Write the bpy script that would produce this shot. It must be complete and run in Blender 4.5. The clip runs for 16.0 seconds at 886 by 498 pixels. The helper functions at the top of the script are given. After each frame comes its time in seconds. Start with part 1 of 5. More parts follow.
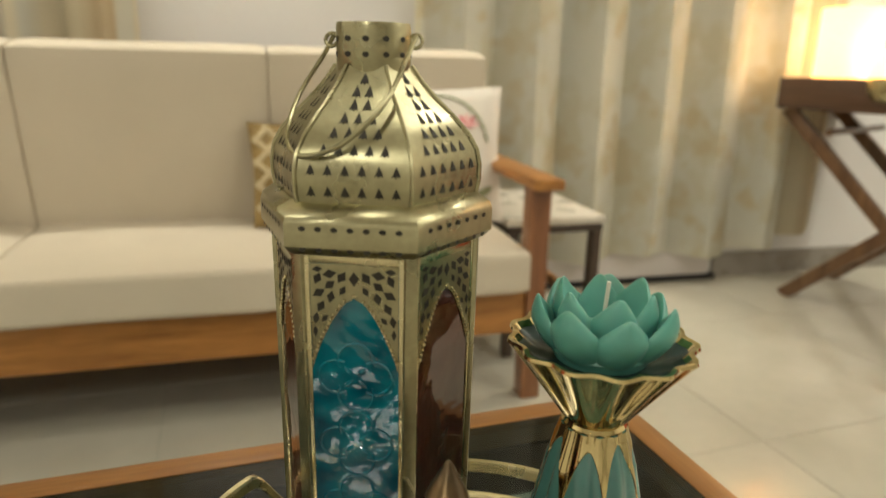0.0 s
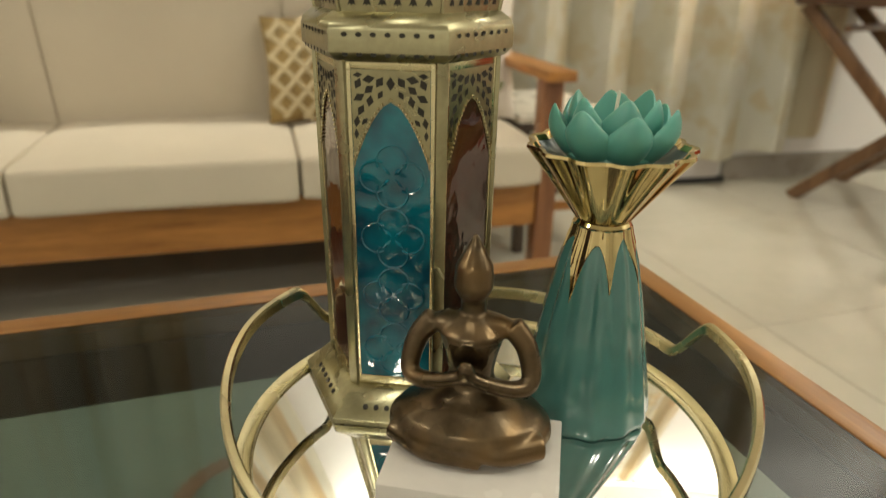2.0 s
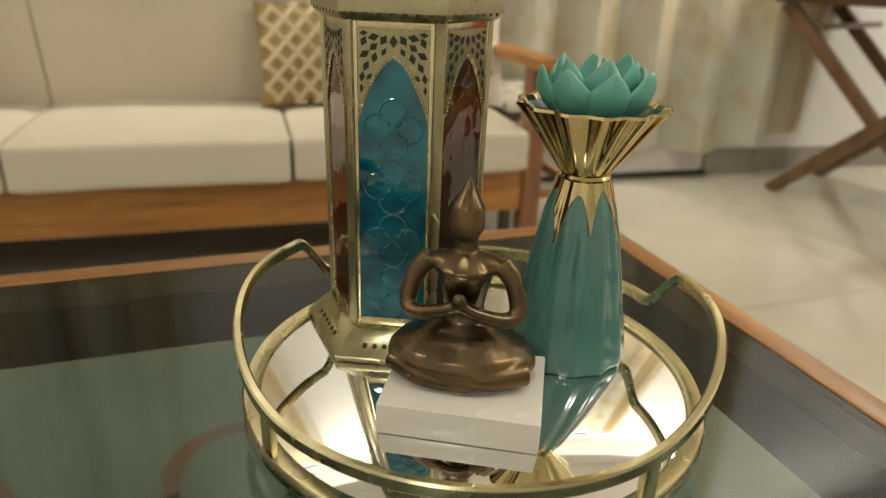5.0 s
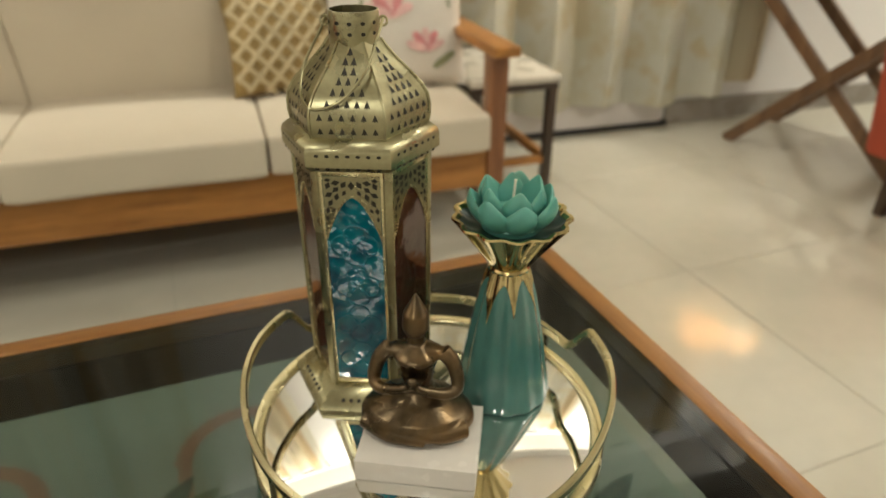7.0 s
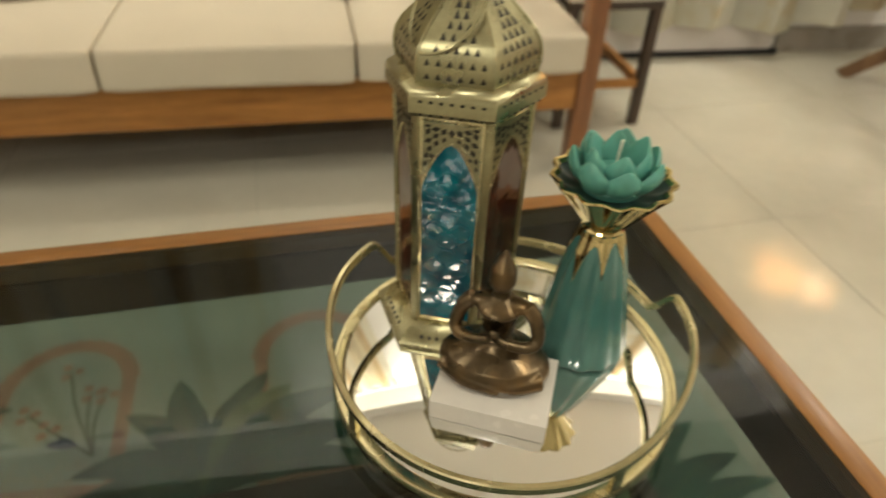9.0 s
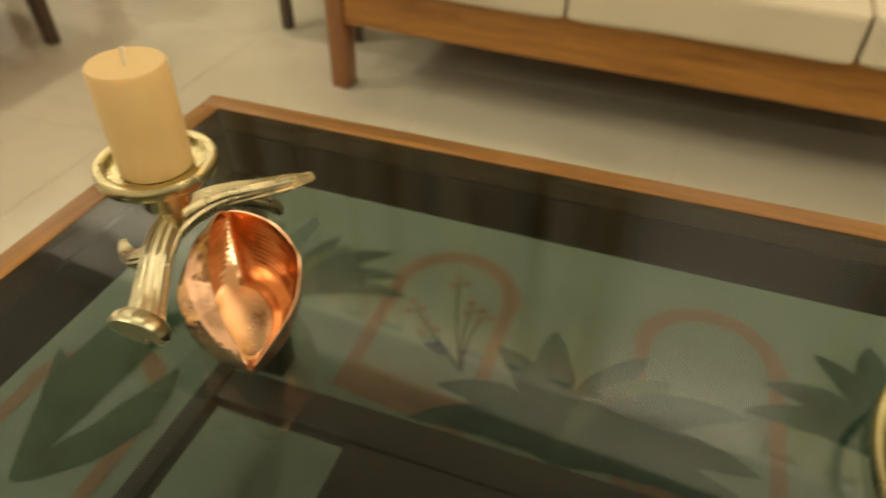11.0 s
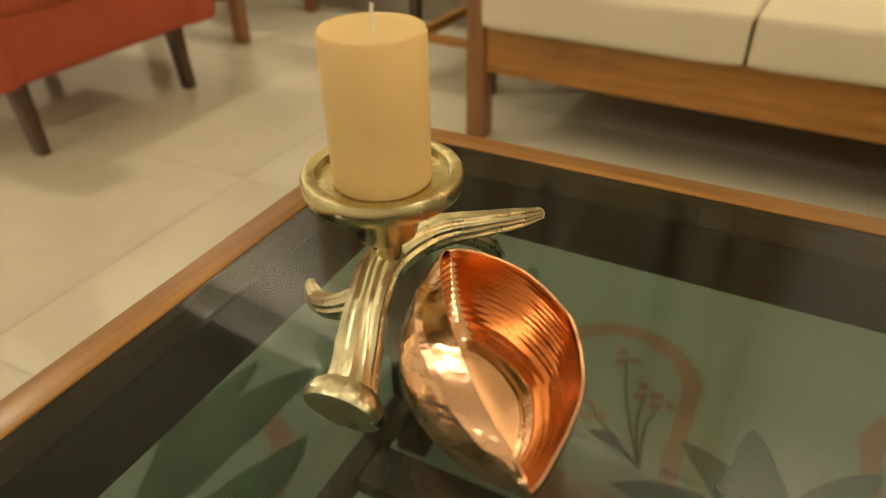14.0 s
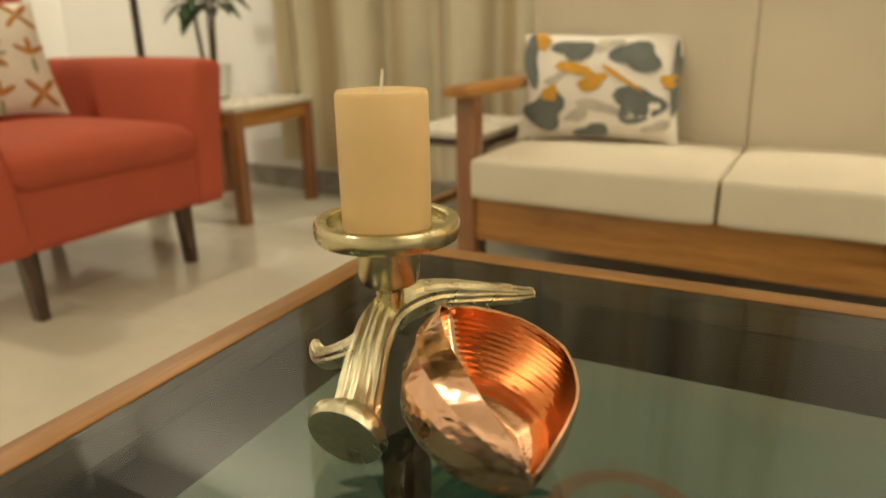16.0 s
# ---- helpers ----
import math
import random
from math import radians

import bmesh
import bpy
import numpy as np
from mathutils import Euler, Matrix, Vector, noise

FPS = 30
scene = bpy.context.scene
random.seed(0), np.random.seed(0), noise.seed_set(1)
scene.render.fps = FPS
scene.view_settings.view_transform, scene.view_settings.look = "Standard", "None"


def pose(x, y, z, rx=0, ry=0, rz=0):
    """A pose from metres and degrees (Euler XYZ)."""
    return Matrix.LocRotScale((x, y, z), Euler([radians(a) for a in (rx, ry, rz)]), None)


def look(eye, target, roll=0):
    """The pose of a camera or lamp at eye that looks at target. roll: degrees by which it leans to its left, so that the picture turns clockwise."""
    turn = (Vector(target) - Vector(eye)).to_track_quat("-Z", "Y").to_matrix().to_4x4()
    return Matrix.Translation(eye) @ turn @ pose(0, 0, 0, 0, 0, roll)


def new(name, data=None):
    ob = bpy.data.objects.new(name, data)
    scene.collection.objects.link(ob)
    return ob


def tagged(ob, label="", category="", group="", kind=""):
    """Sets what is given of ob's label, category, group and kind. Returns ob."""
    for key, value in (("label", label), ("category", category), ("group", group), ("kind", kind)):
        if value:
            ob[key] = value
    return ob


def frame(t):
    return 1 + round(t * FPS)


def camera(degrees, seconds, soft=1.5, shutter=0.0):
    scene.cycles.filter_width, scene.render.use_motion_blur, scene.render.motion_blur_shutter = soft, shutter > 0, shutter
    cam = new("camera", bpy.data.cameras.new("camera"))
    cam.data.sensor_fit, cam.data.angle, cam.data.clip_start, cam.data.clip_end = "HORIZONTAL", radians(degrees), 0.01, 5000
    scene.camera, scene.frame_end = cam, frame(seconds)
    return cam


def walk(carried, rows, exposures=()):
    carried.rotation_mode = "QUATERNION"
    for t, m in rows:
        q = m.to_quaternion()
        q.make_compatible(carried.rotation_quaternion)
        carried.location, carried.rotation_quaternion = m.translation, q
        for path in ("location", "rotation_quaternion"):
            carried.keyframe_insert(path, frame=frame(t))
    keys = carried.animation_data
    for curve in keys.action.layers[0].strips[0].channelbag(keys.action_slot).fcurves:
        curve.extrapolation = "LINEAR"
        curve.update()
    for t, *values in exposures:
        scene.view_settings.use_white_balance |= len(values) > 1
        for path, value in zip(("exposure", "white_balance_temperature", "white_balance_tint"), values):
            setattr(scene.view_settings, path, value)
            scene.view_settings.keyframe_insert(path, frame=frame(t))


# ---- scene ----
cam = camera(67.0, 16.0, soft=1.2, shutter=0.5)
cam.data.dof.use_dof, cam.data.dof.focus_distance, cam.data.dof.aperture_fstop = True, 0.44, 5.6
PATH = [
    (0, (0.747, -0.58, 0.826), (1.371, 1.241, 0.286), 1.4),
    (0.5, (0.746, -0.595, 0.819), (1.372, 1.206, 0.217), 1.6),
    (1, (0.735, -0.612, 0.805), (1.349, 1.174, 0.148), 1.3),
    (1.5, (0.722, -0.625, 0.789), (1.316, 1.146, 0.074), 1.1),
    (2, (0.717, -0.639, 0.776), (1.296, 1.116, 0.012), 1.0),
    (2.5, (0.708, -0.654, 0.767), (1.275, 1.075, -0.065), 1.0),
    (3, (0.703, -0.665, 0.759), (1.26, 1.042, -0.122), 1.0),
    (5.5, (0.695, -0.7, 0.76), (1.326, 1.044, 0.011), 2.2),
    (6, (0.7, -0.731, 0.82), (1.368, 0.999, 0.073), 0.9),
    (6.5, (0.707, -0.739, 0.872), (1.399, 0.944, 0.042), 0.2),
    (7, (0.696, -0.747, 0.935), (1.34, 0.881, -0.032), 0.4),
    (7.5, (0.697, -0.762, 0.984), (1.292, 0.791, -0.127), 0.3),
    (8, (0.702, -0.766, 1.016), (1.276, 0.733, -0.178), 0.6),
    (10.3, (0.587, -0.621, 0.873), (0.428, 0.946, -0.36), 3.6),
    (10.5, (0.564, -0.617, 0.869), (0.293, 0.921, -0.381), 2.8),
    (11, (0.514, -0.611, 0.861), (0.012, 0.831, -0.43), 0.7),
    (11.5, (0.466, -0.6, 0.852), (-0.175, 0.769, -0.458), -1.8),
    (12, (0.422, -0.588, 0.844), (-0.331, 0.726, -0.463), -3.3),
    (12.5, (0.387, -0.57, 0.821), (-0.422, 0.727, -0.469), -3.4),
    (13, (0.364, -0.558, 0.795), (-0.451, 0.758, -0.471), -4.5),
    (13.5, (0.353, -0.556, 0.775), (-0.432, 0.829, -0.436), -2.9),
    (14, (0.351, -0.553, 0.758), (-0.418, 0.903, -0.378), -1.1),
    (14.5, (0.358, -0.568, 0.731), (-0.418, 0.952, -0.312), -0.8),
    (15, (0.366, -0.58, 0.708), (-0.423, 1.006, -0.22), -1.1),
    (15.5, (0.371, -0.598, 0.698), (-0.446, 1.06, -0.066), -1.1),
    (16, (0.377, -0.617, 0.695), (-0.476, 1.084, 0.08), -1.0),
]
walk(cam, [(t, look(eye, target, roll)) for t, eye, target, roll in PATH],
     [(0.0, -0.34, 6500, 5), (8.2, -0.36, 6400, 6), (10.3, -0.22, 7700, 4), (12.5, -0.22, 8600, 5), (14.0, -0.28, 8600, 5), (16.0, -0.22, 7700, 5)])

# ---- light ----
world = bpy.data.worlds.new("world")
scene.world = world
world.use_nodes = True
wn = world.node_tree.nodes
wn["Background"].inputs[0].default_value = (1.0, 0.86, 0.66, 1)
wn["Background"].inputs[1].default_value = 0.10

HT = 0.473          # table top height
ROOM_X0, ROOM_X1, ROOM_Y0, ROOM_Y1, ROOM_H = -3.3, 4.9, -5.6, 2.10, 3.0
NORTH = pose(2.40, 1.575, 0, 0, 0, -4.2)     # the sofa wall's face: x along it, -y into the room
# ceiling lights: x, y, watts, size; first and last come from reflections, the others are unseen fill
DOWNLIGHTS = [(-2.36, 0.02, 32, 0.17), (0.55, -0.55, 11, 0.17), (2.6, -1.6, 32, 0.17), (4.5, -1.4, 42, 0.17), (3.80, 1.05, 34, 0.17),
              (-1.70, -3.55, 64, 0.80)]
LAMP_WHITE = (1.0, 0.95, 0.84)


def round_lamp(name, at, size, watts, colour):
    data = bpy.data.lights.new(name, "AREA")
    data.shape, data.size, data.energy, data.color = "DISK", size, watts, colour
    ob = new(name, data)
    ob.matrix_world = at
    return ob


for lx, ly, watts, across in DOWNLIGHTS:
    round_lamp("downlight_or_fill", pose(lx, ly, ROOM_H - 0.022), across, watts, LAMP_WHITE)
# unseen light strip, added to wash wall and curtains from behind an added board
strip = bpy.data.lights.new("added_wash_strip", "AREA")
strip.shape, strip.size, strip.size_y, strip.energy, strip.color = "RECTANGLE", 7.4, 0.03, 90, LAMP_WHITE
new("added_wash_strip", strip).matrix_world = NORTH @ pose(-1.75, -0.360, ROOM_H - 0.03, 8, 0, 0)
glow = bpy.data.lights.new("table_lamp_bulb", "POINT")
glow.energy, glow.color, glow.shadow_soft_size = 2.5, (1.0, 0.68, 0.36), 0.05
new("table_lamp_bulb", glow).matrix_world = pose(2.845, 1.265, 0.93)
dome = bpy.data.lights.new("dome_lamp_bulb", "POINT")
dome.energy, dome.color, dome.shadow_soft_size = 5.0, (1.0, 0.84, 0.60), 0.025
new("dome_lamp_bulb", dome).matrix_world = pose(2.86, 1.06, 0.86)

# ---- materials ----


def nodes_of(name):
    m = bpy.data.materials.new(name)
    m.use_nodes = True
    nt = m.node_tree
    return m, nt, nt.nodes["Principled BSDF"]


def mat(name, colour, rough=0.5, metal=0.0, var=0.12, scale=8.0, fine=120.0, bump=0.15, stretch=(1, 1, 1), spec=0.5, coat=0.0, rvar=0.08, sss=0.0, random_hue=0.0):
    """A surface with variation at two scales and a fine relief."""
    m, nt, b = nodes_of(name)
    n, l = nt.nodes, nt.links
    tc, mp = n.new("ShaderNodeTexCoord"), n.new("ShaderNodeMapping")
    mp.inputs["Scale"].default_value = stretch
    l.new(tc.outputs["Object"], mp.inputs["Vector"])
    big, small = n.new("ShaderNodeTexNoise"), n.new("ShaderNodeTexNoise")
    big.inputs["Scale"].default_value, small.inputs["Scale"].default_value = scale, fine
    big.inputs["Detail"].default_value, small.inputs["Detail"].default_value = 5, 3
    for t in (big, small):
        l.new(mp.outputs["Vector"], t.inputs["Vector"])
    add = n.new("ShaderNodeMath")
    add.operation = "ADD"
    mul = n.new("ShaderNodeMath")
    mul.operation = "MULTIPLY"
    mul.inputs[1].default_value = 0.5
    l.new(small.outputs[0], mul.inputs[0])
    l.new(big.outputs[0], add.inputs[0])
    l.new(mul.outputs[0], add.inputs[1])
    ramp = n.new("ShaderNodeMapRange")
    ramp.inputs["From Min"].default_value, ramp.inputs["From Max"].default_value = 0.45, 1.05
    ramp.inputs["To Min"].default_value, ramp.inputs["To Max"].default_value = 1 - var, 1 + var
    l.new(add.outputs[0], ramp.inputs["Value"])
    mix = n.new("ShaderNodeVectorMath")
    mix.operation = "SCALE"
    mix.inputs[0].default_value = colour
    l.new(ramp.outputs[0], mix.inputs["Scale"])
    l.new(mix.outputs[0], b.inputs["Base Color"])
    rr = n.new("ShaderNodeMapRange")
    rr.inputs["From Min"].default_value, rr.inputs["From Max"].default_value = 0.3, 0.7
    rr.inputs["To Min"].default_value, rr.inputs["To Max"].default_value = max(rough - rvar, 0.01), min(rough + rvar, 1)
    l.new(big.outputs[0], rr.inputs["Value"])
    l.new(rr.outputs[0], b.inputs["Roughness"])
    b.inputs["Metallic"].default_value = metal
    b.inputs["Specular IOR Level"].default_value = spec
    b.inputs["Coat Weight"].default_value = coat
    b.inputs["Coat Roughness"].default_value = 0.08
    if sss:
        b.inputs["Subsurface Weight"].default_value = sss
        b.inputs["Subsurface Radius"].default_value = (0.012, 0.008, 0.005)
        b.inputs["Subsurface Scale"].default_value = 1.0
    if bump:
        bp = n.new("ShaderNodeBump")
        bp.inputs["Strength"].default_value, bp.inputs["Distance"].default_value = bump, 0.0015
        l.new(add.outputs[0], bp.inputs["Height"])
        l.new(bp.outputs[0], b.inputs["Normal"])
    return m


def weave(m, scale, strength, dist=0.001):
    """Adds a woven relief and a faint thread colour to a cloth."""
    nt = m.node_tree
    n, l = nt.nodes, nt.links
    b = n["Principled BSDF"]
    tc = n.new("ShaderNodeTexCoord")
    hs = []
    for axis in ("X", "Y"):
        w = n.new("ShaderNodeTexWave")
        w.bands_direction = axis
        w.inputs["Scale"].default_value, w.inputs["Distortion"].default_value, w.inputs["Detail Scale"].default_value = scale, 2.0, 3.0
        l.new(tc.outputs["Object"], w.inputs["Vector"])
        hs.append(w)
    add = n.new("ShaderNodeMath")
    l.new(hs[0].outputs["Fac"], add.inputs[0])
    l.new(hs[1].outputs["Fac"], add.inputs[1])
    bp = n.new("ShaderNodeBump")
    bp.inputs["Strength"].default_value, bp.inputs["Distance"].default_value = strength, dist
    l.new(add.outputs[0], bp.inputs["Height"])
    old = b.inputs["Normal"].links
    if old:
        l.new(old[0].from_socket, bp.inputs["Normal"])
    l.new(bp.outputs[0], b.inputs["Normal"])
    return m


def wood(name, dark, light, rough=0.35, axis="X", scale=9.0, coat=0.3):
    """Varnished wood with grain along one axis."""
    m, nt, b = nodes_of(name)
    n, l = nt.nodes, nt.links
    tc, mp = n.new("ShaderNodeTexCoord"), n.new("ShaderNodeMapping")
    st = {"X": (0.7, 9, 9), "Y": (9, 0.7, 9), "Z": (9, 9, 0.7)}[axis]
    mp.inputs["Scale"].default_value = st
    l.new(tc.outputs["Object"], mp.inputs["Vector"])
    a, f = n.new("ShaderNodeTexNoise"), n.new("ShaderNodeTexNoise")
    a.inputs["Scale"].default_value, a.inputs["Detail"].default_value, a.inputs["Distortion"].default_value = scale * 0.3, 6, 1.2
    f.inputs["Scale"].default_value, f.inputs["Detail"].default_value = scale * 3.5, 4
    l.new(mp.outputs[0], a.inputs["Vector"])
    l.new(mp.outputs[0], f.inputs["Vector"])
    add = n.new("ShaderNodeMath")
    add.operation = "MULTIPLY_ADD"
    add.inputs[1].default_value = 0.45
    l.new(f.outputs[0], add.inputs[0])
    l.new(a.outputs[0], add.inputs[2])
    r = n.new("ShaderNodeValToRGB")
    r.color_ramp.elements[0].position, r.color_ramp.elements[1].position = 0.5, 0.95
    r.color_ramp.elements[0].color, r.color_ramp.elements[1].color = (*dark, 1), (*light, 1)
    l.new(add.outputs[0], r.inputs[0])
    l.new(r.outputs[0], b.inputs["Base Color"])
    b.inputs["Roughness"].default_value = rough
    b.inputs["Coat Weight"].default_value, b.inputs["Coat Roughness"].default_value = coat, 0.2
    bp = n.new("ShaderNodeBump")
    bp.inputs["Strength"].default_value, bp.inputs["Distance"].default_value = 0.15, 0.0006
    l.new(add.outputs[0], bp.inputs["Height"])
    l.new(bp.outputs[0], b.inputs["Normal"])
    return m


def blend(m, colour, fac_socket):
    """Mixes a second colour over the base colour of m by a factor."""
    nt = m.node_tree
    b = nt.nodes["Principled BSDF"]
    mx = nt.nodes.new("ShaderNodeMix")
    mx.data_type = "RGBA"
    base = b.inputs["Base Color"].links
    if base:
        nt.links.new(base[0].from_socket, mx.inputs["A"])
    else:
        mx.inputs["A"].default_value = b.inputs["Base Color"].default_value
    mx.inputs["B"].default_value = (*colour, 1)
    nt.links.new(fac_socket, mx.inputs["Factor"])
    nt.links.new(mx.outputs["Result"], b.inputs["Base Color"])
    return m


def step_noise(m, scale, low, high, coord="Object", stretch=(1, 1, 1), kind="ShaderNodeTexNoise", out=0, offset=0.0):
    """A soft-edged mask from a noise, to lay stains, stripes or print on a material."""
    nt = m.node_tree
    tc, mp = nt.nodes.new("ShaderNodeTexCoord"), nt.nodes.new("ShaderNodeMapping")
    mp.inputs["Scale"].default_value, mp.inputs["Location"].default_value = stretch, (offset, offset, offset)
    t, r = nt.nodes.new(kind), nt.nodes.new("ShaderNodeMapRange")
    t.inputs["Scale"].default_value = scale
    r.inputs["From Min"].default_value, r.inputs["From Max"].default_value = low, high
    nt.links.new(tc.outputs[coord], mp.inputs["Vector"])
    nt.links.new(mp.outputs[0], t.inputs["Vector"])
    nt.links.new(t.outputs[out], r.inputs["Value"])
    return r.outputs[0]


def clear(name, tint, gloss=1.0, rough=0.0, ior=1.5, bump=None):
    """Tinted clear sheet: light passes tinted, and the surface mirrors by Fresnel."""
    m = bpy.data.materials.new(name)
    m.use_nodes = True
    nt = m.node_tree
    n, l = nt.nodes, nt.links
    n.remove(n["Principled BSDF"])
    tr, gl, fr, mx = n.new("ShaderNodeBsdfTransparent"), n.new("ShaderNodeBsdfGlossy"), n.new("ShaderNodeFresnel"), n.new("ShaderNodeMixShader")
    tr.inputs[0].default_value = (*tint, 1)
    gl.inputs["Roughness"].default_value = rough
    fr.inputs["IOR"].default_value = ior
    l.new(fr.outputs[0], mx.inputs[0])
    l.new(tr.outputs[0], mx.inputs[1])
    l.new(gl.outputs[0], mx.inputs[2])
    l.new(mx.outputs[0], n["Material Output"].inputs["Surface"])
    return m


M = {}
M["wall"] = mat("wall_paint", (0.84, 0.82, 0.79), 0.75, var=0.03, scale=2, fine=60, bump=0.08)
M["ceiling"] = mat("ceiling_paint", (0.88, 0.87, 0.85), 0.8, var=0.02, scale=2, fine=60, bump=0.05)
M["skirting"] = mat("grey_tile_skirting", (0.30, 0.27, 0.23), 0.3, var=0.1)
M["tile"] = mat("vitrified_tile", (0.54, 0.505, 0.41), 0.125, var=0.06, scale=3.0, fine=25, bump=0.02, rvar=0.04)
blend(M["tile"], (0.46, 0.42, 0.335), step_noise(M["tile"], 2.2, 0.5, 0.8))
M["grout"] = mat("grout", (0.43, 0.40, 0.32), 0.7, var=0.2)
M["teak"] = wood("teak", (0.23, 0.090, 0.018), (0.49, 0.215, 0.050), 0.36, coat=0.12)
M["teak_y"] = wood("teak_y", (0.23, 0.090, 0.018), (0.49, 0.215, 0.050), 0.36, "Y", coat=0.12)
M["teak_z"] = wood("teak_z", (0.17, 0.062, 0.022), (0.31, 0.13, 0.05), 0.32, "Z")
M["rim"] = wood("table_rim_wood", (0.17, 0.066, 0.012), (0.34, 0.150, 0.036), 0.34, coat=0.08)
M["rim_y"] = wood("table_rim_wood_y", (0.17, 0.066, 0.012), (0.34, 0.150, 0.036), 0.34, "Y", coat=0.08)
M["dark_wood"] = wood("dark_wood", (0.024, 0.014, 0.009), (0.060, 0.034, 0.020), 0.45)
M["dark_wood_z"] = wood("dark_wood_z", (0.028, 0.016, 0.010), (0.08, 0.045, 0.026), 0.3, "Z")
M["apron"] = mat("dark_apron", (0.009, 0.0095, 0.010), 0.9, var=0.2, scale=6, bump=0, spec=0.05)
M["stand"] = wood("stand_wood", (0.10, 0.048, 0.02), (0.22, 0.115, 0.05), 0.35, "Z")
M["tray_dark"] = wood("butler_tray_wood", (0.05, 0.024, 0.012), (0.11, 0.055, 0.028), 0.35)
M["glass"] = clear("smoked_table_glass", (0.335, 0.40, 0.385), ior=1.5)
M["glass_under"] = bpy.data.materials.new("smoked_glass_body")
M["glass_under"].use_nodes = True
gu = M["glass_under"].node_tree
gu.nodes.remove(gu.nodes["Principled BSDF"])
gt = gu.nodes.new("ShaderNodeBsdfTransparent")
gt.inputs[0].default_value = (0.66, 0.72, 0.70, 1)
gu.links.new(gt.outputs[0], gu.nodes["Material Output"].inputs["Surface"])
M["cream"] = weave(mat("cream_upholstery", (0.64, 0.56, 0.435), 0.95, var=0.05, scale=5, fine=300, bump=0.25), 260, 0.35)
M["red"] = weave(mat("red_upholstery", (0.42, 0.075, 0.036), 0.85, var=0.12, scale=6, fine=260, bump=0.25), 240, 0.35)
M["walnut"] = wood("walnut_leg", (0.03, 0.016, 0.010), (0.085, 0.045, 0.025), 0.35, "Z")
M["stone_top"] = mat("pale_stone_top", (0.60, 0.55, 0.46), 0.3, var=0.1, scale=12)
M["curtain_r"] = weave(mat("curtain_linen", (0.90, 0.87, 0.75), 0.9, var=0.06, scale=4, fine=200, bump=0.2), 200, 0.3)
blend(M["curtain_r"], (0.85, 0.80, 0.63), step_noise(M["curtain_r"], 9.0, 0.47, 0.60, stretch=(1, 1, 0.7)))
blend(M["curtain_r"], (0.80, 0.70, 0.48), step_noise(M["curtain_r"], 7.0, 0.56, 0.68, offset=3.7))
M["curtain_l"] = weave(mat("curtain_stripe", (0.88, 0.80, 0.61), 0.9, var=0.06, scale=4, fine=200, bump=0.2), 200, 0.3)
blend(M["curtain_l"], (0.68, 0.54, 0.33), step_noise(M["curtain_l"], 6, 0.50, 0.60, stretch=(1, 0.05, 0.02)))
blend(M["curtain_l"], (0.80, 0.77, 0.65), step_noise(M["curtain_l"], 7, 0.57, 0.62, stretch=(1, 0.05, 0.02), offset=5.1))
M["brass"] = mat("antique_brass", (0.355, 0.325, 0.195), 0.30, 1.0, var=0.22, scale=25, fine=220, bump=0.12, rvar=0.1)
M["brass_bright"] = mat("polished_brass", (0.56, 0.495, 0.30), 0.24, 1.0, var=0.10, scale=30, fine=200, bump=0.06)
M["antler"] = mat("champagne_brass", (0.60, 0.55, 0.38), 0.30, 1.0, var=0.25, scale=40, fine=260, bump=0.25, stretch=(1, 1, 1))
M["gold"] = mat("gold_lustre", (0.58, 0.47, 0.23), 0.06, 1.0, var=0.12, scale=20, fine=150, bump=0.03, rvar=0.03)
M["bronze"] = mat("patinated_bronze", (0.115, 0.082, 0.047), 0.30, 0.9, var=0.45, scale=22, fine=200, bump=0.08)
blend(M["bronze"], (0.19, 0.12, 0.055), step_noise(M["bronze"], 30, 0.5, 0.7))
M["marble"] = mat("white_marble", (0.66, 0.615, 0.555), 0.22, var=0.05, scale=18, bump=0.02)
M["mirror"] = mat("mirror", (0.90, 0.90, 0.88), 0.02, 1.0, var=0.01, bump=0, rvar=0.005)
M["teal_glaze"] = mat("teal_glaze", (0.068, 0.19, 0.168), 0.08, var=0.12, scale=14, fine=60, bump=0.02, coat=0.6, rvar=0.03)
M["lining"] = mat("dark_glaze", (0.02, 0.045, 0.036), 0.4, var=0.1, bump=0.02)
M["wax_teal"] = mat("teal_wax", (0.115, 0.345, 0.285), 0.34, var=0.10, scale=30, bump=0.06, sss=0.3)
M["wax_cream"] = mat("cream_wax", (0.66, 0.46, 0.22), 0.45, var=0.05, scale=14, fine=90, bump=0.08, sss=0.4)
M["wick"] = mat("cotton_wick", (0.75, 0.70, 0.58), 0.9)
# near-black colour for patches on the brass, painting the shade inside its holes
M["hole_shade"] = mat("hole_shade_patch", (0.02, 0.016, 0.008), 0.6, var=0.3)
M["door_white"] = mat("white_door_paint", (0.74, 0.69, 0.66), 0.4, var=0.04, scale=5)
M["night"] = mat("dark_window_glass", (0.02, 0.022, 0.025), 0.04, var=0.1, bump=0)
M["black"] = mat("black_shadow_gap", (0.015, 0.014, 0.013), 0.6)


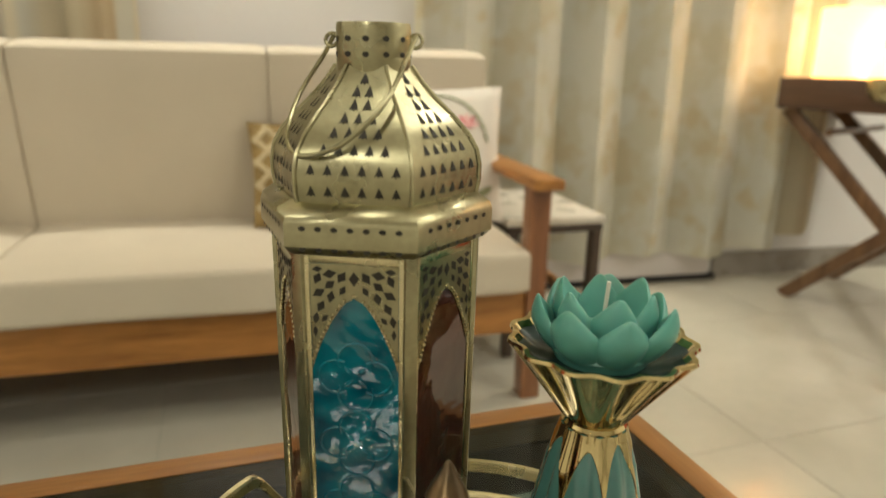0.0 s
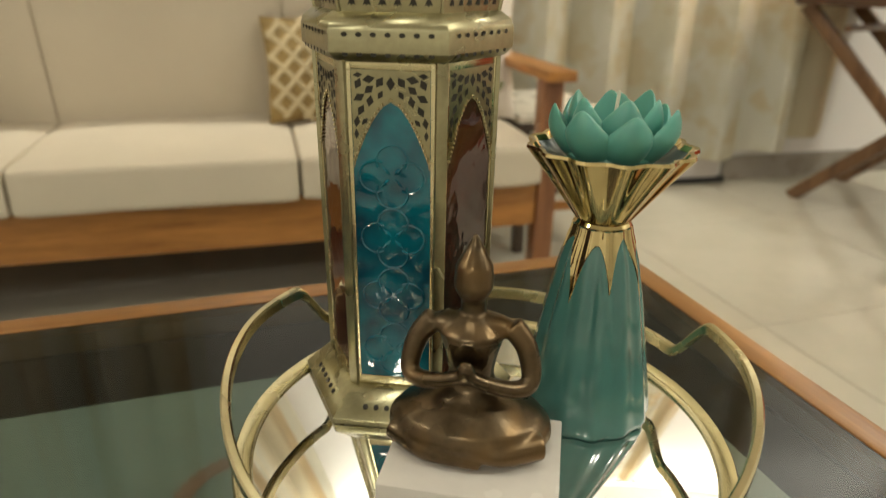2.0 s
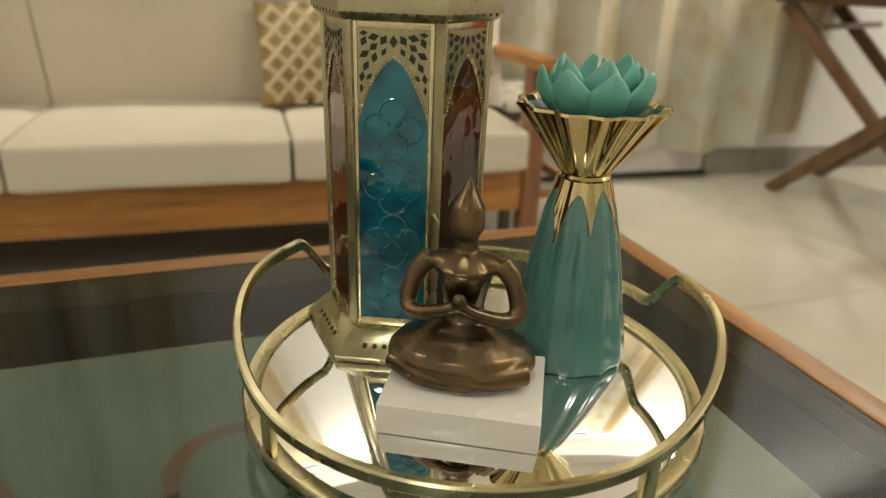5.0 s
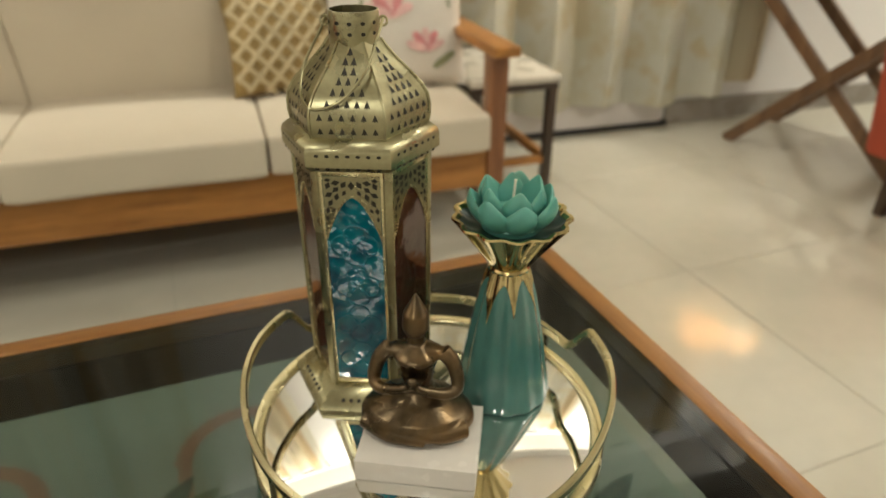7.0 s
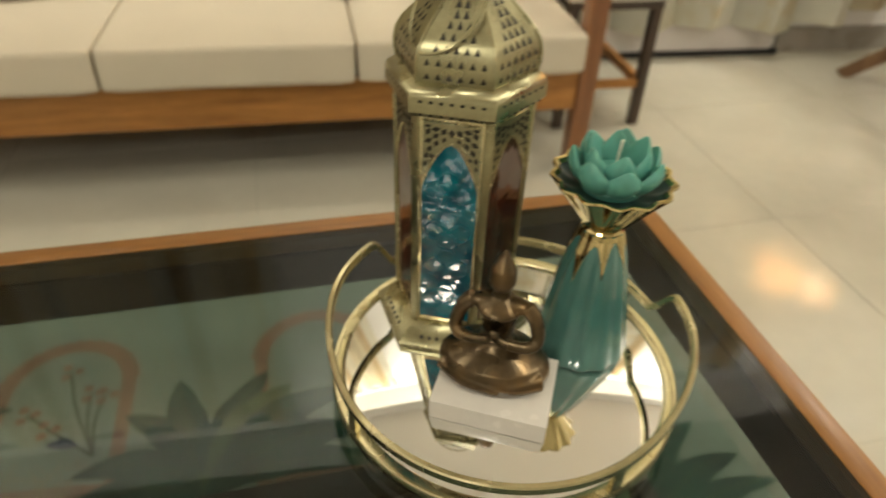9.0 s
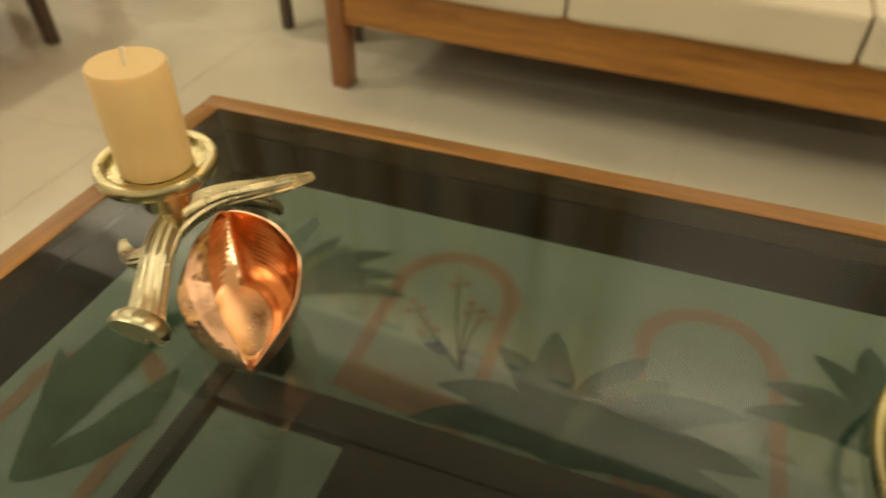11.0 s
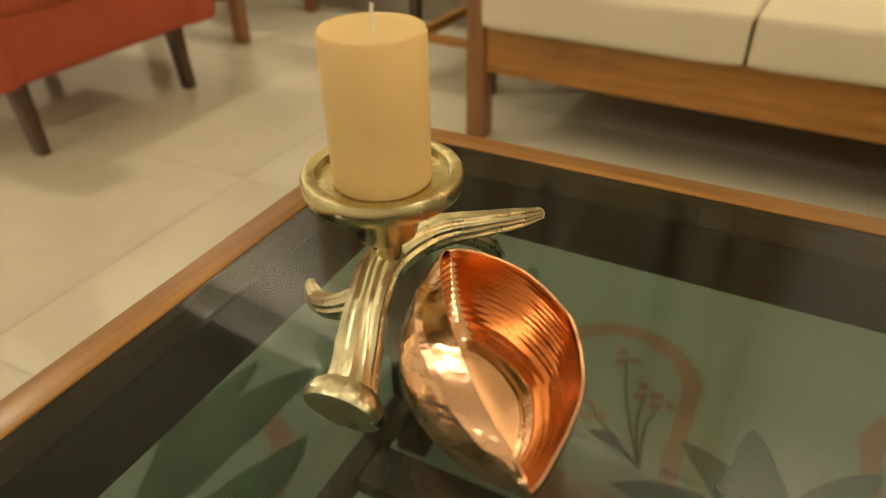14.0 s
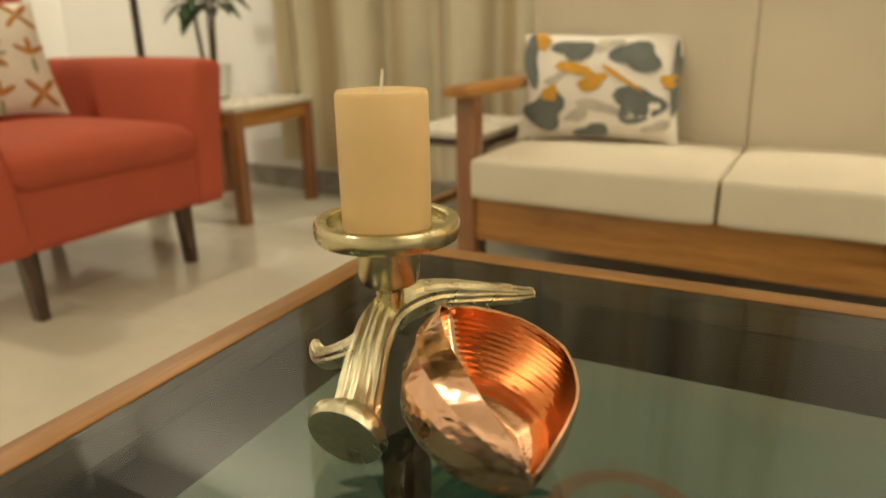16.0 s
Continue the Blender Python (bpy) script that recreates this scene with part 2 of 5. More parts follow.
def lantern_glass(name, colour, deep, relief=0.8):
    m, nt, b = nodes_of(name)
    n, l = nt.nodes, nt.links
    tc = n.new("ShaderNodeTexCoord")
    v, w = n.new("ShaderNodeTexNoise"), n.new("ShaderNodeTexNoise")
    v.inputs["Scale"].default_value, v.inputs["Detail"].default_value = 32, 2.5
    w.inputs["Scale"].default_value = 130
    l.new(tc.outputs["Object"], v.inputs["Vector"])
    l.new(tc.outputs["Object"], w.inputs["Vector"])
    r = n.new("ShaderNodeValToRGB")
    r.color_ramp.elements[0].position, r.color_ramp.elements[1].position = 0.35, 0.68
    r.color_ramp.elements[0].color, r.color_ramp.elements[1].color = (*deep, 1), (*colour, 1)
    l.new(v.outputs[0], r.inputs[0])
    l.new(r.outputs[0], b.inputs["Base Color"])
    b.inputs["Roughness"].default_value = 0.06
    b.inputs["Transmission Weight"].default_value = 0.12
    b.inputs["Specular IOR Level"].default_value = 0.5
    b.inputs["Coat Weight"].default_value = 0.5
    b.inputs["Coat Roughness"].default_value = 0.03
    bp = n.new("ShaderNodeBump")
    bp.inputs["Strength"].default_value, bp.inputs["Distance"].default_value = relief, 0.0034
    l.new(v.outputs[0], bp.inputs["Height"])
    l.new(bp.outputs[0], b.inputs["Normal"])
    l.new(bp.outputs[0], b.inputs["Coat Normal"])
    return m


M["glass_teal"] = lantern_glass("teal_pressed_glass", (0.003, 0.20, 0.26), (0.001, 0.05, 0.09))
M["glass_red"] = lantern_glass("red_pressed_glass", (0.085, 0.020, 0.009), (0.035, 0.009, 0.005), 0.42)


def turned_copper():
    """Copper with fine turned rings, for the lining of the bowl."""
    m = mat("turned_copper", (0.82, 0.47, 0.28), 0.16, 1.0, var=0.12, scale=30, fine=200, bump=0.03, rvar=0.05)
    nt = m.node_tree
    n, l = nt.nodes, nt.links
    tc, w, v, add, bp = n.new("ShaderNodeTexCoord"), n.new("ShaderNodeTexWave"), n.new("ShaderNodeTexVoronoi"), n.new("ShaderNodeMath"), n.new("ShaderNodeBump")
    w.bands_direction = "Z"
    w.inputs["Scale"].default_value, w.inputs["Distortion"].default_value = 95, 0.4
    v.inputs["Scale"].default_value = 420
    add.operation = "MULTIPLY_ADD"
    add.inputs[1].default_value = 0.35
    l.new(tc.outputs["Object"], w.inputs["Vector"])
    l.new(tc.outputs["Object"], v.inputs["Vector"])
    l.new(v.outputs["Distance"], add.inputs[0])
    l.new(w.outputs["Fac"], add.inputs[2])
    bp.inputs["Strength"].default_value, bp.inputs["Distance"].default_value = 0.13, 0.0007
    l.new(add.outputs[0], bp.inputs["Height"])
    l.new(bp.outputs[0], n["Principled BSDF"].inputs["Normal"])
    return m


M["copper_in"] = turned_copper()
M["copper"] = mat("hammered_copper", (0.82, 0.49, 0.33), 0.15, 1.0, var=0.14, scale=30, fine=260, bump=0.06, rvar=0.05)

# ---- building helpers ----


TINY = {"piercing_patch", "collar_piercing_patch", "bead_edging", "glass_relief", "sketch_lines", "blossoms", "arch_scallops", "deep_petals", "pale_petals", "vine", "slate_print", "mustard_print", "grey_print", "rust_motif", "green_motif", "flower_stems", "arch_floor", "palm_leaves", "pale_leaves", "leaf_veins", "broad_leaves", "crown"}


def part(name, bm, material, parent=None, label="", smooth=True, recalc=True):
    """Links a bmesh as one mesh object, under a thing if one is given."""
    if recalc:
        bmesh.ops.recalc_face_normals(bm, faces=bm.faces)
    me = bpy.data.meshes.new(name)
    bm.to_mesh(me)
    bm.free()
    for p in me.polygons:
        p.use_smooth = smooth
    for mt in material if isinstance(material, (list, tuple)) else [material]:
        me.materials.append(mt)
    ob = new(name, me)
    if smooth:
        me.set_sharp_from_angle(angle=radians(38))
    if parent:
        ob.parent = parent
    if label:
        ob["label"] = label
    if name in TINY:
        ob["kind"] = "stuff"
    return ob


def thing(name, label, category, at=None, group="", kind=""):
    ob = new(name)
    ob.empty_display_size = 0.05
    if at is not None:
        ob.matrix_world = at
    return tagged(ob, label, category, group, kind)


def box(bm, x0, y0, z0, x1, y1, z1, m=None, bevel=0.0):
    """A box, with rounded edges if asked, added to bm."""
    vs = [bm.verts.new((x, y, z)) for x in (x0, x1) for y in (y0, y1) for z in (z0, z1)]
    fs = [bm.faces.new([vs[i] for i in q]) for q in ((0, 1, 3, 2), (4, 6, 7, 5), (0, 4, 5, 1), (2, 3, 7, 6), (0, 2, 6, 4), (1, 5, 7, 3))]
    if bevel:
        es = list({e for f in fs for e in f.edges})
        out = bmesh.ops.bevel(bm, geom=es, offset=bevel, segments=2, profile=0.6, affect="EDGES")
        vs = list({v for f in out["faces"] for v in f.verts} | {v for v in vs if v.is_valid})
    if m is not None:
        bmesh.ops.transform(bm, matrix=m, verts=vs)
    return vs


def boxes(*specs, bevel=0.0):
    bm = bmesh.new()
    for s in specs:
        box(bm, *s, bevel=bevel)
    return bm


def lathe(profile, n=48, flute=None, cap=True):
    """A turned body from (radius, height) pairs; flute(angle, height) scales the radius."""
    bm = bmesh.new()
    rings = []
    for r, z in profile:
        rings.append([bm.verts.new(((r * (flute(a, z) if flute else 1)) * math.cos(a), (r * (flute(a, z) if flute else 1)) * math.sin(a), z)) for a in (2 * math.pi * i / n for i in range(n))])
    for a, b in zip(rings, rings[1:]):
        for i in range(n):
            bm.faces.new((a[i], a[(i + 1) % n], b[(i + 1) % n], b[i]))
    if cap:
        bm.faces.new(rings[0][::-1])
        bm.faces.new(rings[-1])
    return bm


def tube(points, radii, n=10, closed=False, bm=None, flat=1.0):
    """A round bar along points; radii is one number or one for each point."""
    bm = bm or bmesh.new()
    pts = [Vector(p) for p in points]
    k = len(pts)
    rad = radii if isinstance(radii, (list, tuple)) else [radii] * k
    rings, up = [], Vector((0, 0, 1))
    for i, p in enumerate(pts):
        a, b = (pts[i - 1], pts[(i + 1) % k]) if closed else (pts[max(i - 1, 0)], pts[min(i + 1, k - 1)])
        d = (b - a).normalized()
        u = up - d * up.dot(d)
        if u.length < 1e-3:
            u = Vector((1, 0, 0)) - d * d.x
        u.normalize()
        up = u if not closed else up
        w = d.cross(u)
        rings.append([bm.verts.new(p + (u * math.cos(t) + w * math.sin(t) * flat) * rad[i]) for t in (2 * math.pi * j / n for j in range(n))])
    for a, b in zip(rings, rings[1:] + (rings[:1] if closed else [])):
        for i in range(n):
            bm.faces.new((a[i], a[(i + 1) % n], b[(i + 1) % n], b[i]))
    if not closed:
        bm.faces.new(rings[0][::-1])
        bm.faces.new(rings[-1])
    return bm


def spline(points, k=8):
    """Points of a smooth curve through the given ones."""
    ps = [Vector(p) for p in points]
    ps = [2 * ps[0] - ps[1]] + ps + [2 * ps[-1] - ps[-2]]
    out = []
    for i in range(1, len(ps) - 2):
        for j in range(k):
            t = j / k
            a, b, c, d = ps[i - 1:i + 3]
            out.append(0.5 * ((2 * b) + (c - a) * t + (2 * a - 5 * b + 4 * c - d) * t * t + (3 * b - a - 3 * c + d) * t ** 3))
    return out + [ps[-2]]


def pad(w, d, h, round_=0.05, puff=0.02, n=14, wob=0.0, seed=0):
    """An upholstered pad, w by d by h, with rounded edges and puffed faces, standing on z = 0, centred in x and y."""
    bm = bmesh.new()
    bmesh.ops.create_cube(bm, size=2.0)
    bmesh.ops.subdivide_edges(bm, edges=bm.edges, cuts=n, use_grid_fill=True)
    hx, hy, hz = w / 2, d / 2, h / 2
    r = min(round_, hx, hy, hz * 0.98)
    for v in bm.verts:
        c = v.co.copy()
        p = Vector((c.x * hx, c.y * hy, c.z * hz))
        core = Vector((max(-hx + r, min(hx - r, p.x)), max(-hy + r, min(hy - r, p.y)), max(-hz + r, min(hz - r, p.z))))
        e = p - core
        if e.length > 1e-6:
            p = core + e.normalized() * r
        k = (1 - c.x ** 2) * (1 - c.y ** 2)
        p.z += (1 if c.z > 0 else -0.35) * puff * k * abs(c.z)
        if wob:
            p += Vector(noise.noise_vector(p * 6 + Vector((seed, seed, seed)))) * wob
        v.co = p + Vector((0, 0, hz))
    return bm


def pillow(w, h, t, n=18, seed=0):
    """A throw cushion with pinched corners, standing on its lower edge, face towards -y."""
    bm = bmesh.new()
    grid = {}
    for s in (-1, 1):
        for i in range(n + 1):
            for j in range(n + 1):
                u, v = i / n * 2 - 1, j / n * 2 - 1
                if s == 1 and max(abs(u), abs(v)) == 1:
                    grid[s, i, j] = grid[-1, i, j]
                    continue
                pinch = 1 - 0.07 * (1 - abs(u) ** 2) * abs(v) ** 4
                pin2 = 1 - 0.07 * (1 - abs(v) ** 2) * abs(u) ** 4
                bulge = ((1 - u * u) * (1 - v * v)) ** 0.42
                p = Vector((u * w / 2 * pin2, s * t / 2 * bulge, (v * pinch + 1) * h / 2))
                p += Vector(noise.noise_vector(p * 9 + Vector((seed, 0, seed)))) * 0.004
                grid[s, i, j] = bm.verts.new(p)
    for s in (-1, 1):
        for i in range(n):
            for j in range(n):
                q = [grid[s, i, j], grid[s, i + 1, j], grid[s, i + 1, j + 1], grid[s, i, j + 1]]
                bm.faces.new(q if s == -1 else q[::-1])
    return bm

# ---- the room ----


def plain(name, specs, material, label, category, bevel=0.0):
    return tagged(part(name, boxes(*specs, bevel=bevel), material, smooth=False), label, category, kind="structure")


plain("floor", [(ROOM_X0 - .1, ROOM_Y0 - .1, -0.05, ROOM_X1 + .1, ROOM_Y1 + .1, -0.0015)], M["grout"], "cream vitrified tile floor with thin dark joints", "floor")
plain("wall_north", [(-5.85, 0, -0.004, 2.62, 0.12, ROOM_H)], M["wall"], "plain off-white painted wall behind the sofa", "wall").matrix_world = NORTH
plain("wall_south", [(ROOM_X0 - .1, ROOM_Y0 - 0.12, -0.004, ROOM_X1 + .1, ROOM_Y0, ROOM_H)], M["wall"], "plain off-white painted wall", "wall")
plain("wall_west", [(ROOM_X0 - 0.12, ROOM_Y0, -0.004, ROOM_X0, ROOM_Y1, ROOM_H)], M["wall"], "plain off-white painted wall", "wall")
plain("wall_east", [(ROOM_X1, ROOM_Y0, -0.004, ROOM_X1 + 0.12, ROOM_Y1, ROOM_H)], M["wall"], "plain off-white painted wall", "wall")
plain("ceiling", [(ROOM_X0 - .1, ROOM_Y0 - .1, ROOM_H, ROOM_X1 + .1, ROOM_Y1 + .1, ROOM_H + 0.1)], M["ceiling"], "plain white painted ceiling", "ceiling")
plain("baseboard", [(-5.68, -0.014, 0, -0.83, 0, 0.10), (0.24, -0.014, 0, 2.49, 0, 0.10)], M["skirting"], "low grey tile skirting along the wall", "skirting", 0.003).matrix_world = NORTH


# unseen board, added only to keep the light strip out of reflections
plain("trim", [(-5.60, -0.400, ROOM_H - 0.17, 2.40, -0.380, ROOM_H)], M["ceiling"], "white board added above the curtains to hide a light strip", "pelmet", 0.003).matrix_world = NORTH


def balcony_door():
    """A sliding door behind the curtain: its foot shows below the hem."""
    d = tagged(new("door_1"), "white-framed sliding door behind the drawn curtain", "door", kind="structure")
    d.matrix_world = NORTH
    part("track", boxes((-0.83, -0.040, 0, 0.24, 0.0, 0.022), bevel=0.003), M["black"], d, "dark floor track")
    part("bottom_rail", boxes((-0.80, -0.030, 0.022, 0.21, -0.002, 0.125), bevel=0.004), M["door_white"], d)
    part("top_rail", boxes((-0.80, -0.030, 2.08, 0.21, -0.002, 2.16), bevel=0.004), M["door_white"], d)
    for x in (-0.80, -0.32, 0.14):
        part("stile", boxes((x, -0.030, 0.125, x + 0.07, -0.002, 2.08), bevel=0.004), M["door_white"], d)
    for x in (-0.73, -0.25):
        part("pane", boxes((x, -0.018, 0.125, x + (0.41 if x < -0.5 else 0.39), -0.012, 2.08)), M["night"], d, "dark glass pane")


balcony_door()

for lx, ly, _, across in DOWNLIGHTS:
    d = thing("ceiling_light", "round white ceiling light, switched on, from a set partly added for fill", "ceiling light", pose(lx, ly, ROOM_H), "ceiling lights")
    e = across / 2
    part("trim_ring", lathe([(e + 0.003, -0.004), (e + 0.020, -0.024), (e + 0.027, -0.018), (e + 0.027, 0.0), (e + 0.003, 0.0)], 48, cap=False), M["ceiling"], d)

def curtain(name, x0, x1, y, folds, material, label, z0, amp, seed):
    bm = bmesh.new()
    n, rows = folds * 12, 16
    rnd = random.Random(seed)
    ph = [rnd.uniform(-0.6, 0.6) for _ in range(folds + 2)]
    am = [rnd.uniform(0.6, 1.2) for _ in range(folds + 2)]
    grid = []
    for j in range(rows + 1):
        z = z0 + (2.80 - z0) * j / rows
        row = []
        for i in range(n + 1):
            s = i / n * folds
            k = int(s)
            f = s - k
            a = am[k] * (1 - f) + am[k + 1] * f
            p = ph[k] * (1 - f) + ph[k + 1] * f
            spread = 1 + 0.25 * (1 - j / rows)
            yy = y + amp * a * spread * math.sin(2 * math.pi * s + p + 0.15 * math.sin(z * 2 + k))
            xx = x0 + (x1 - x0) * i / n + 0.015 * math.sin(4 * math.pi * s + z)
            zz = z + (0.012 * math.sin(s * 3 + seed) if j == 0 else 0)
            row.append(bm.verts.new((xx, yy, zz)))
        grid.append(row)
    for a, b in zip(grid, grid[1:]):
        for i in range(n):
            bm.faces.new((a[i], a[i + 1], b[i + 1], b[i]))
    bmesh.ops.solidify(bm, geom=bm.faces[:], thickness=0.003)
    c = thing(name, label, "curtain", NORTH)
    part("cloth", bm, material, c)
    part("rod", tube([(x0 - 0.03, y, 2.81), (x1 + 0.03, y, 2.81)], 0.012, 10), M["dark_wood"], c)
    for x in (x0, x1):
        part("bracket", boxes((x - 0.008, y, 2.80, x + 0.008, 0, 2.82)), M["dark_wood"], c)
    return c


curtain("curtain", -1.04, 0.43, -0.082, 6, M["curtain_r"], "full-length cream curtain with pale green-beige print, drawn", 0.125, 0.036, 3)
curtain("curtain", 0.43, 0.65, -0.05, 1, M["curtain_l"], "narrow ochre-beige curtain panel beside the cream one", 0.175, 0.025, 5)
curtain("curtain", -4.03, -1.85, -0.085, 9, M["curtain_l"], "full-length striped beige and ochre curtain, drawn", 0.145, 0.042, 8)

# ---- the sofa ----
SOFA = pose(-0.345, 0.905, 0, 0, 0, -3.0)
SL = 1.84


def sofa():
    s = thing("sofa", "three-seat teak frame sofa with cream upholstered cushions", "sofa", SOFA)
    for i, x in enumerate((0.0, SL - 0.05)):
        part("front_leg", boxes((x, 0, 0, x + 0.05, 0.055, 0.545), bevel=0.005), M["teak_z"], s)
        part("back_leg", boxes((x, 0.56, 0, x + 0.05, 0.615, 0.545), bevel=0.005), M["dark_wood_z"], s)
        bm = bmesh.new()
        box(bm, x - 0.012, -0.045, 0.545, x + 0.062, 0.63, 0.572, bevel=0.008)
        part("armrest", bm, M["teak_y"], s)
        part("arm_rail", boxes((x + 0.01, 0.055, 0.225, x + 0.04, 0.56, 0.29), bevel=0.004), M["teak_y"], s)
    part("front_rail", boxes((0.05, 0.008, 0.182, SL - 0.05, 0.038, 0.298), bevel=0.005), M["teak"], s)
    # unseen rail, deepened nearly to the floor to block light from behind
    part("back_rail_light_stop", boxes((0.05, 0.575, 0.05, SL - 0.05, 0.605, 0.29), bevel=0.004), M["teak"], s)
    part("seat_base", boxes((0.05, 0.038, 0.262, SL - 0.05, 0.575, 0.290)), M["black"], s)
    bm = bmesh.new()
    box(bm, 0.05, -0.012, 0, SL - 0.05, 0.012, 0.52, bevel=0.005)
    bmesh.ops.transform(bm, matrix=pose(0, 0.575, 0.30, -10), verts=bm.verts)
    part("back_frame", bm, M["teak"], s)
    w = (SL - 0.10) / 3
    for i in range(3):
        bm = pad(w - 0.002, 0.56, 0.108, 0.017, 0.008, wob=0.003, seed=i)
        bmesh.ops.transform(bm, matrix=pose(0.05 + w * (i + 0.5), 0.250, 0.294), verts=bm.verts)
        c = part("seat_cushion", bm, M["cream"], s)
        bm = pad(w + 0.001, 0.50, 0.11, 0.014, 0.008, wob=0.002, seed=i + 7)
        bmesh.ops.transform(bm, matrix=pose(0.05 + w * (i + 0.5), 0.505, 0.612, 100), verts=bm.verts)
        part("back_cushion", bm, M["cream"], s)
    return s


sofa()


def printed(name, base, prints):
    m = weave(mat(name, base, 0.9, var=0.05, scale=6, fine=250, bump=0.2), 300, 0.3)
    for colour, scale, lo, hi, off, kind in prints:
        blend(m, colour, step_noise(m, scale, lo, hi, offset=off, kind=kind))
    return m


def throw_cushion(x, y, z, w, h, t, rx, rz, cloth, label, seed, motifs=None):
    c = thing("throw_cushion", label, "cushion", pose(x, y, z, rx, 0, rz))
    part("cover", pillow(w, h, t, seed=seed), cloth, c)
    if motifs:
        motifs(c, w, h, t)
    return c


def on_pillow(u, v, w, h, t, lift=0.0012):
    """The front face of a cushion, u and v from -1 to 1."""
    bulge = max((1 - u * u) * (1 - v * v), 0) ** 0.42
    return Vector((u * w / 2, -t / 2 * bulge - lift, (v + 1) * h / 2))


def patch(bm, w, h, t, u, v, ru, rv, turn=0.0, pointed=0.0, n=14, lift=0.002, rough=0.0):
    """A printed or embroidered leaf or blob that follows the cushion's face."""
    c = bm.verts.new(on_pillow(u, v, w, h, t, lift + 0.001))
    ring = []
    for i in range(n):
        a = 2 * math.pi * i / n
        k = 1 - pointed * (1 - abs(math.cos(a))) ** 0.5 * 0.45
        wob = 1 + rough * (math.sin(2 * a + u * 9) * 0.6 + math.sin(3 * a + v * 11) * 0.5)
        du, dv = ru * math.cos(a) * wob, rv * math.sin(a) * k * wob
        uu, vv = u + du * math.cos(turn) - dv * math.sin(turn), v + du * math.sin(turn) + dv * math.cos(turn)
        ring.append(bm.verts.new(on_pillow(max(-.97, min(.97, uu)), max(-.97, min(.97, vv)), w, h, t, lift)))
    for i in range(n):
        bm.faces.new((c, ring[i], ring[(i + 1) % n]))


M["cloth_white"] = weave(mat("white_cotton", (0.70, 0.64, 0.56), 0.95, var=0.05, fine=250), 300, 0.3)
M["thread_pink"] = mat("pink_thread", (0.62, 0.24, 0.24), 0.9, var=0.35, scale=20)
M["thread_rose"] = mat("pale_rose_thread", (0.72, 0.45, 0.42), 0.9, var=0.25, scale=20)
M["thread_green"] = mat("green_thread", (0.26, 0.27, 0.15), 0.9, var=0.25)
M["thread_teal"] = mat("teal_cloth", (0.05, 0.24, 0.27), 0.9, var=0.2)
M["gold_cloth"] = weave(mat("gold_cloth", (0.30, 0.20, 0.07), 0.7, var=0.3, scale=40), 300, 0.3)
M["lattice"] = mat("beige_lattice_tape", (0.52, 0.42, 0.25), 0.8, var=0.15)
M["slate"] = mat("slate_print", (0.12, 0.13, 0.115), 0.9, var=0.25, scale=20)
M["mustard"] = mat("mustard_print", (0.50, 0.25, 0.035), 0.9, var=0.2, scale=20)
M["pale_grey"] = mat("pale_grey_print", (0.42, 0.38, 0.31), 0.9, var=0.2, scale=20)
M["rust"] = mat("rust_embroidery", (0.42, 0.17, 0.03), 0.9, var=0.25, scale=30)


def floral(c, w, h, t):
    bm, bm2, bm3 = bmesh.new(), bmesh.new(), bmesh.new()
    for u, v, s in ((-0.15, 0.05, 1.0), (0.35, -0.45, 0.8), (-0.45, -0.55, 0.6), (0.45, 0.35, 0.5)):
        for k in range(5):
            a = radians(90 + (k - 2) * 34)
            patch(bm if k % 2 else bm2, w, h, t, u + 0.17 * s * math.cos(a), v + 0.20 * s * math.sin(a), 0.20 * s, 0.11 * s, a, 0.8, lift=0.002 + 0.0006 * k)
    for k in range(14):
        a = radians(10 + k * 13)
        patch(bm3, w, h, t, 0.1 + 0.62 * math.cos(a), 0.1 + 0.7 * math.sin(a), 0.085, 0.022, a + math.pi / 2, lift=0.002)
    patch(bm3, w, h, t, 0.62, -0.6, 0.2, 0.08, 0.6, 0.8)
    patch(bm3, w, h, t, -0.7, -0.3, 0.18, 0.07, 2.0, 0.8)
    part("deep_petals", bm, M["thread_pink"], c, "deep pink embroidered petals")
    part("pale_petals", bm2, M["thread_rose"], c, "pale rose embroidered petals")
    part("vine", bm3, M["thread_green"], c, "olive green embroidered vine")


def lattice(c, w, h, t):
    for sgn in (1, -1):
        for k in range(-4, 5):
            bm = bmesh.new()
            pts = []
            for i in range(25):
                s = i / 24 * 2 - 1
                u, v = s, sgn * s * 1.2 + k * 0.42
                if abs(u) < 0.97 and abs(v) < 0.97:
                    pts.append(on_pillow(u, v, w, h, t, 0.002))
            if len(pts) > 3:
                part("lattice_tape", tube(pts, 0.007, 6, flat=0.35), M["lattice"], c)


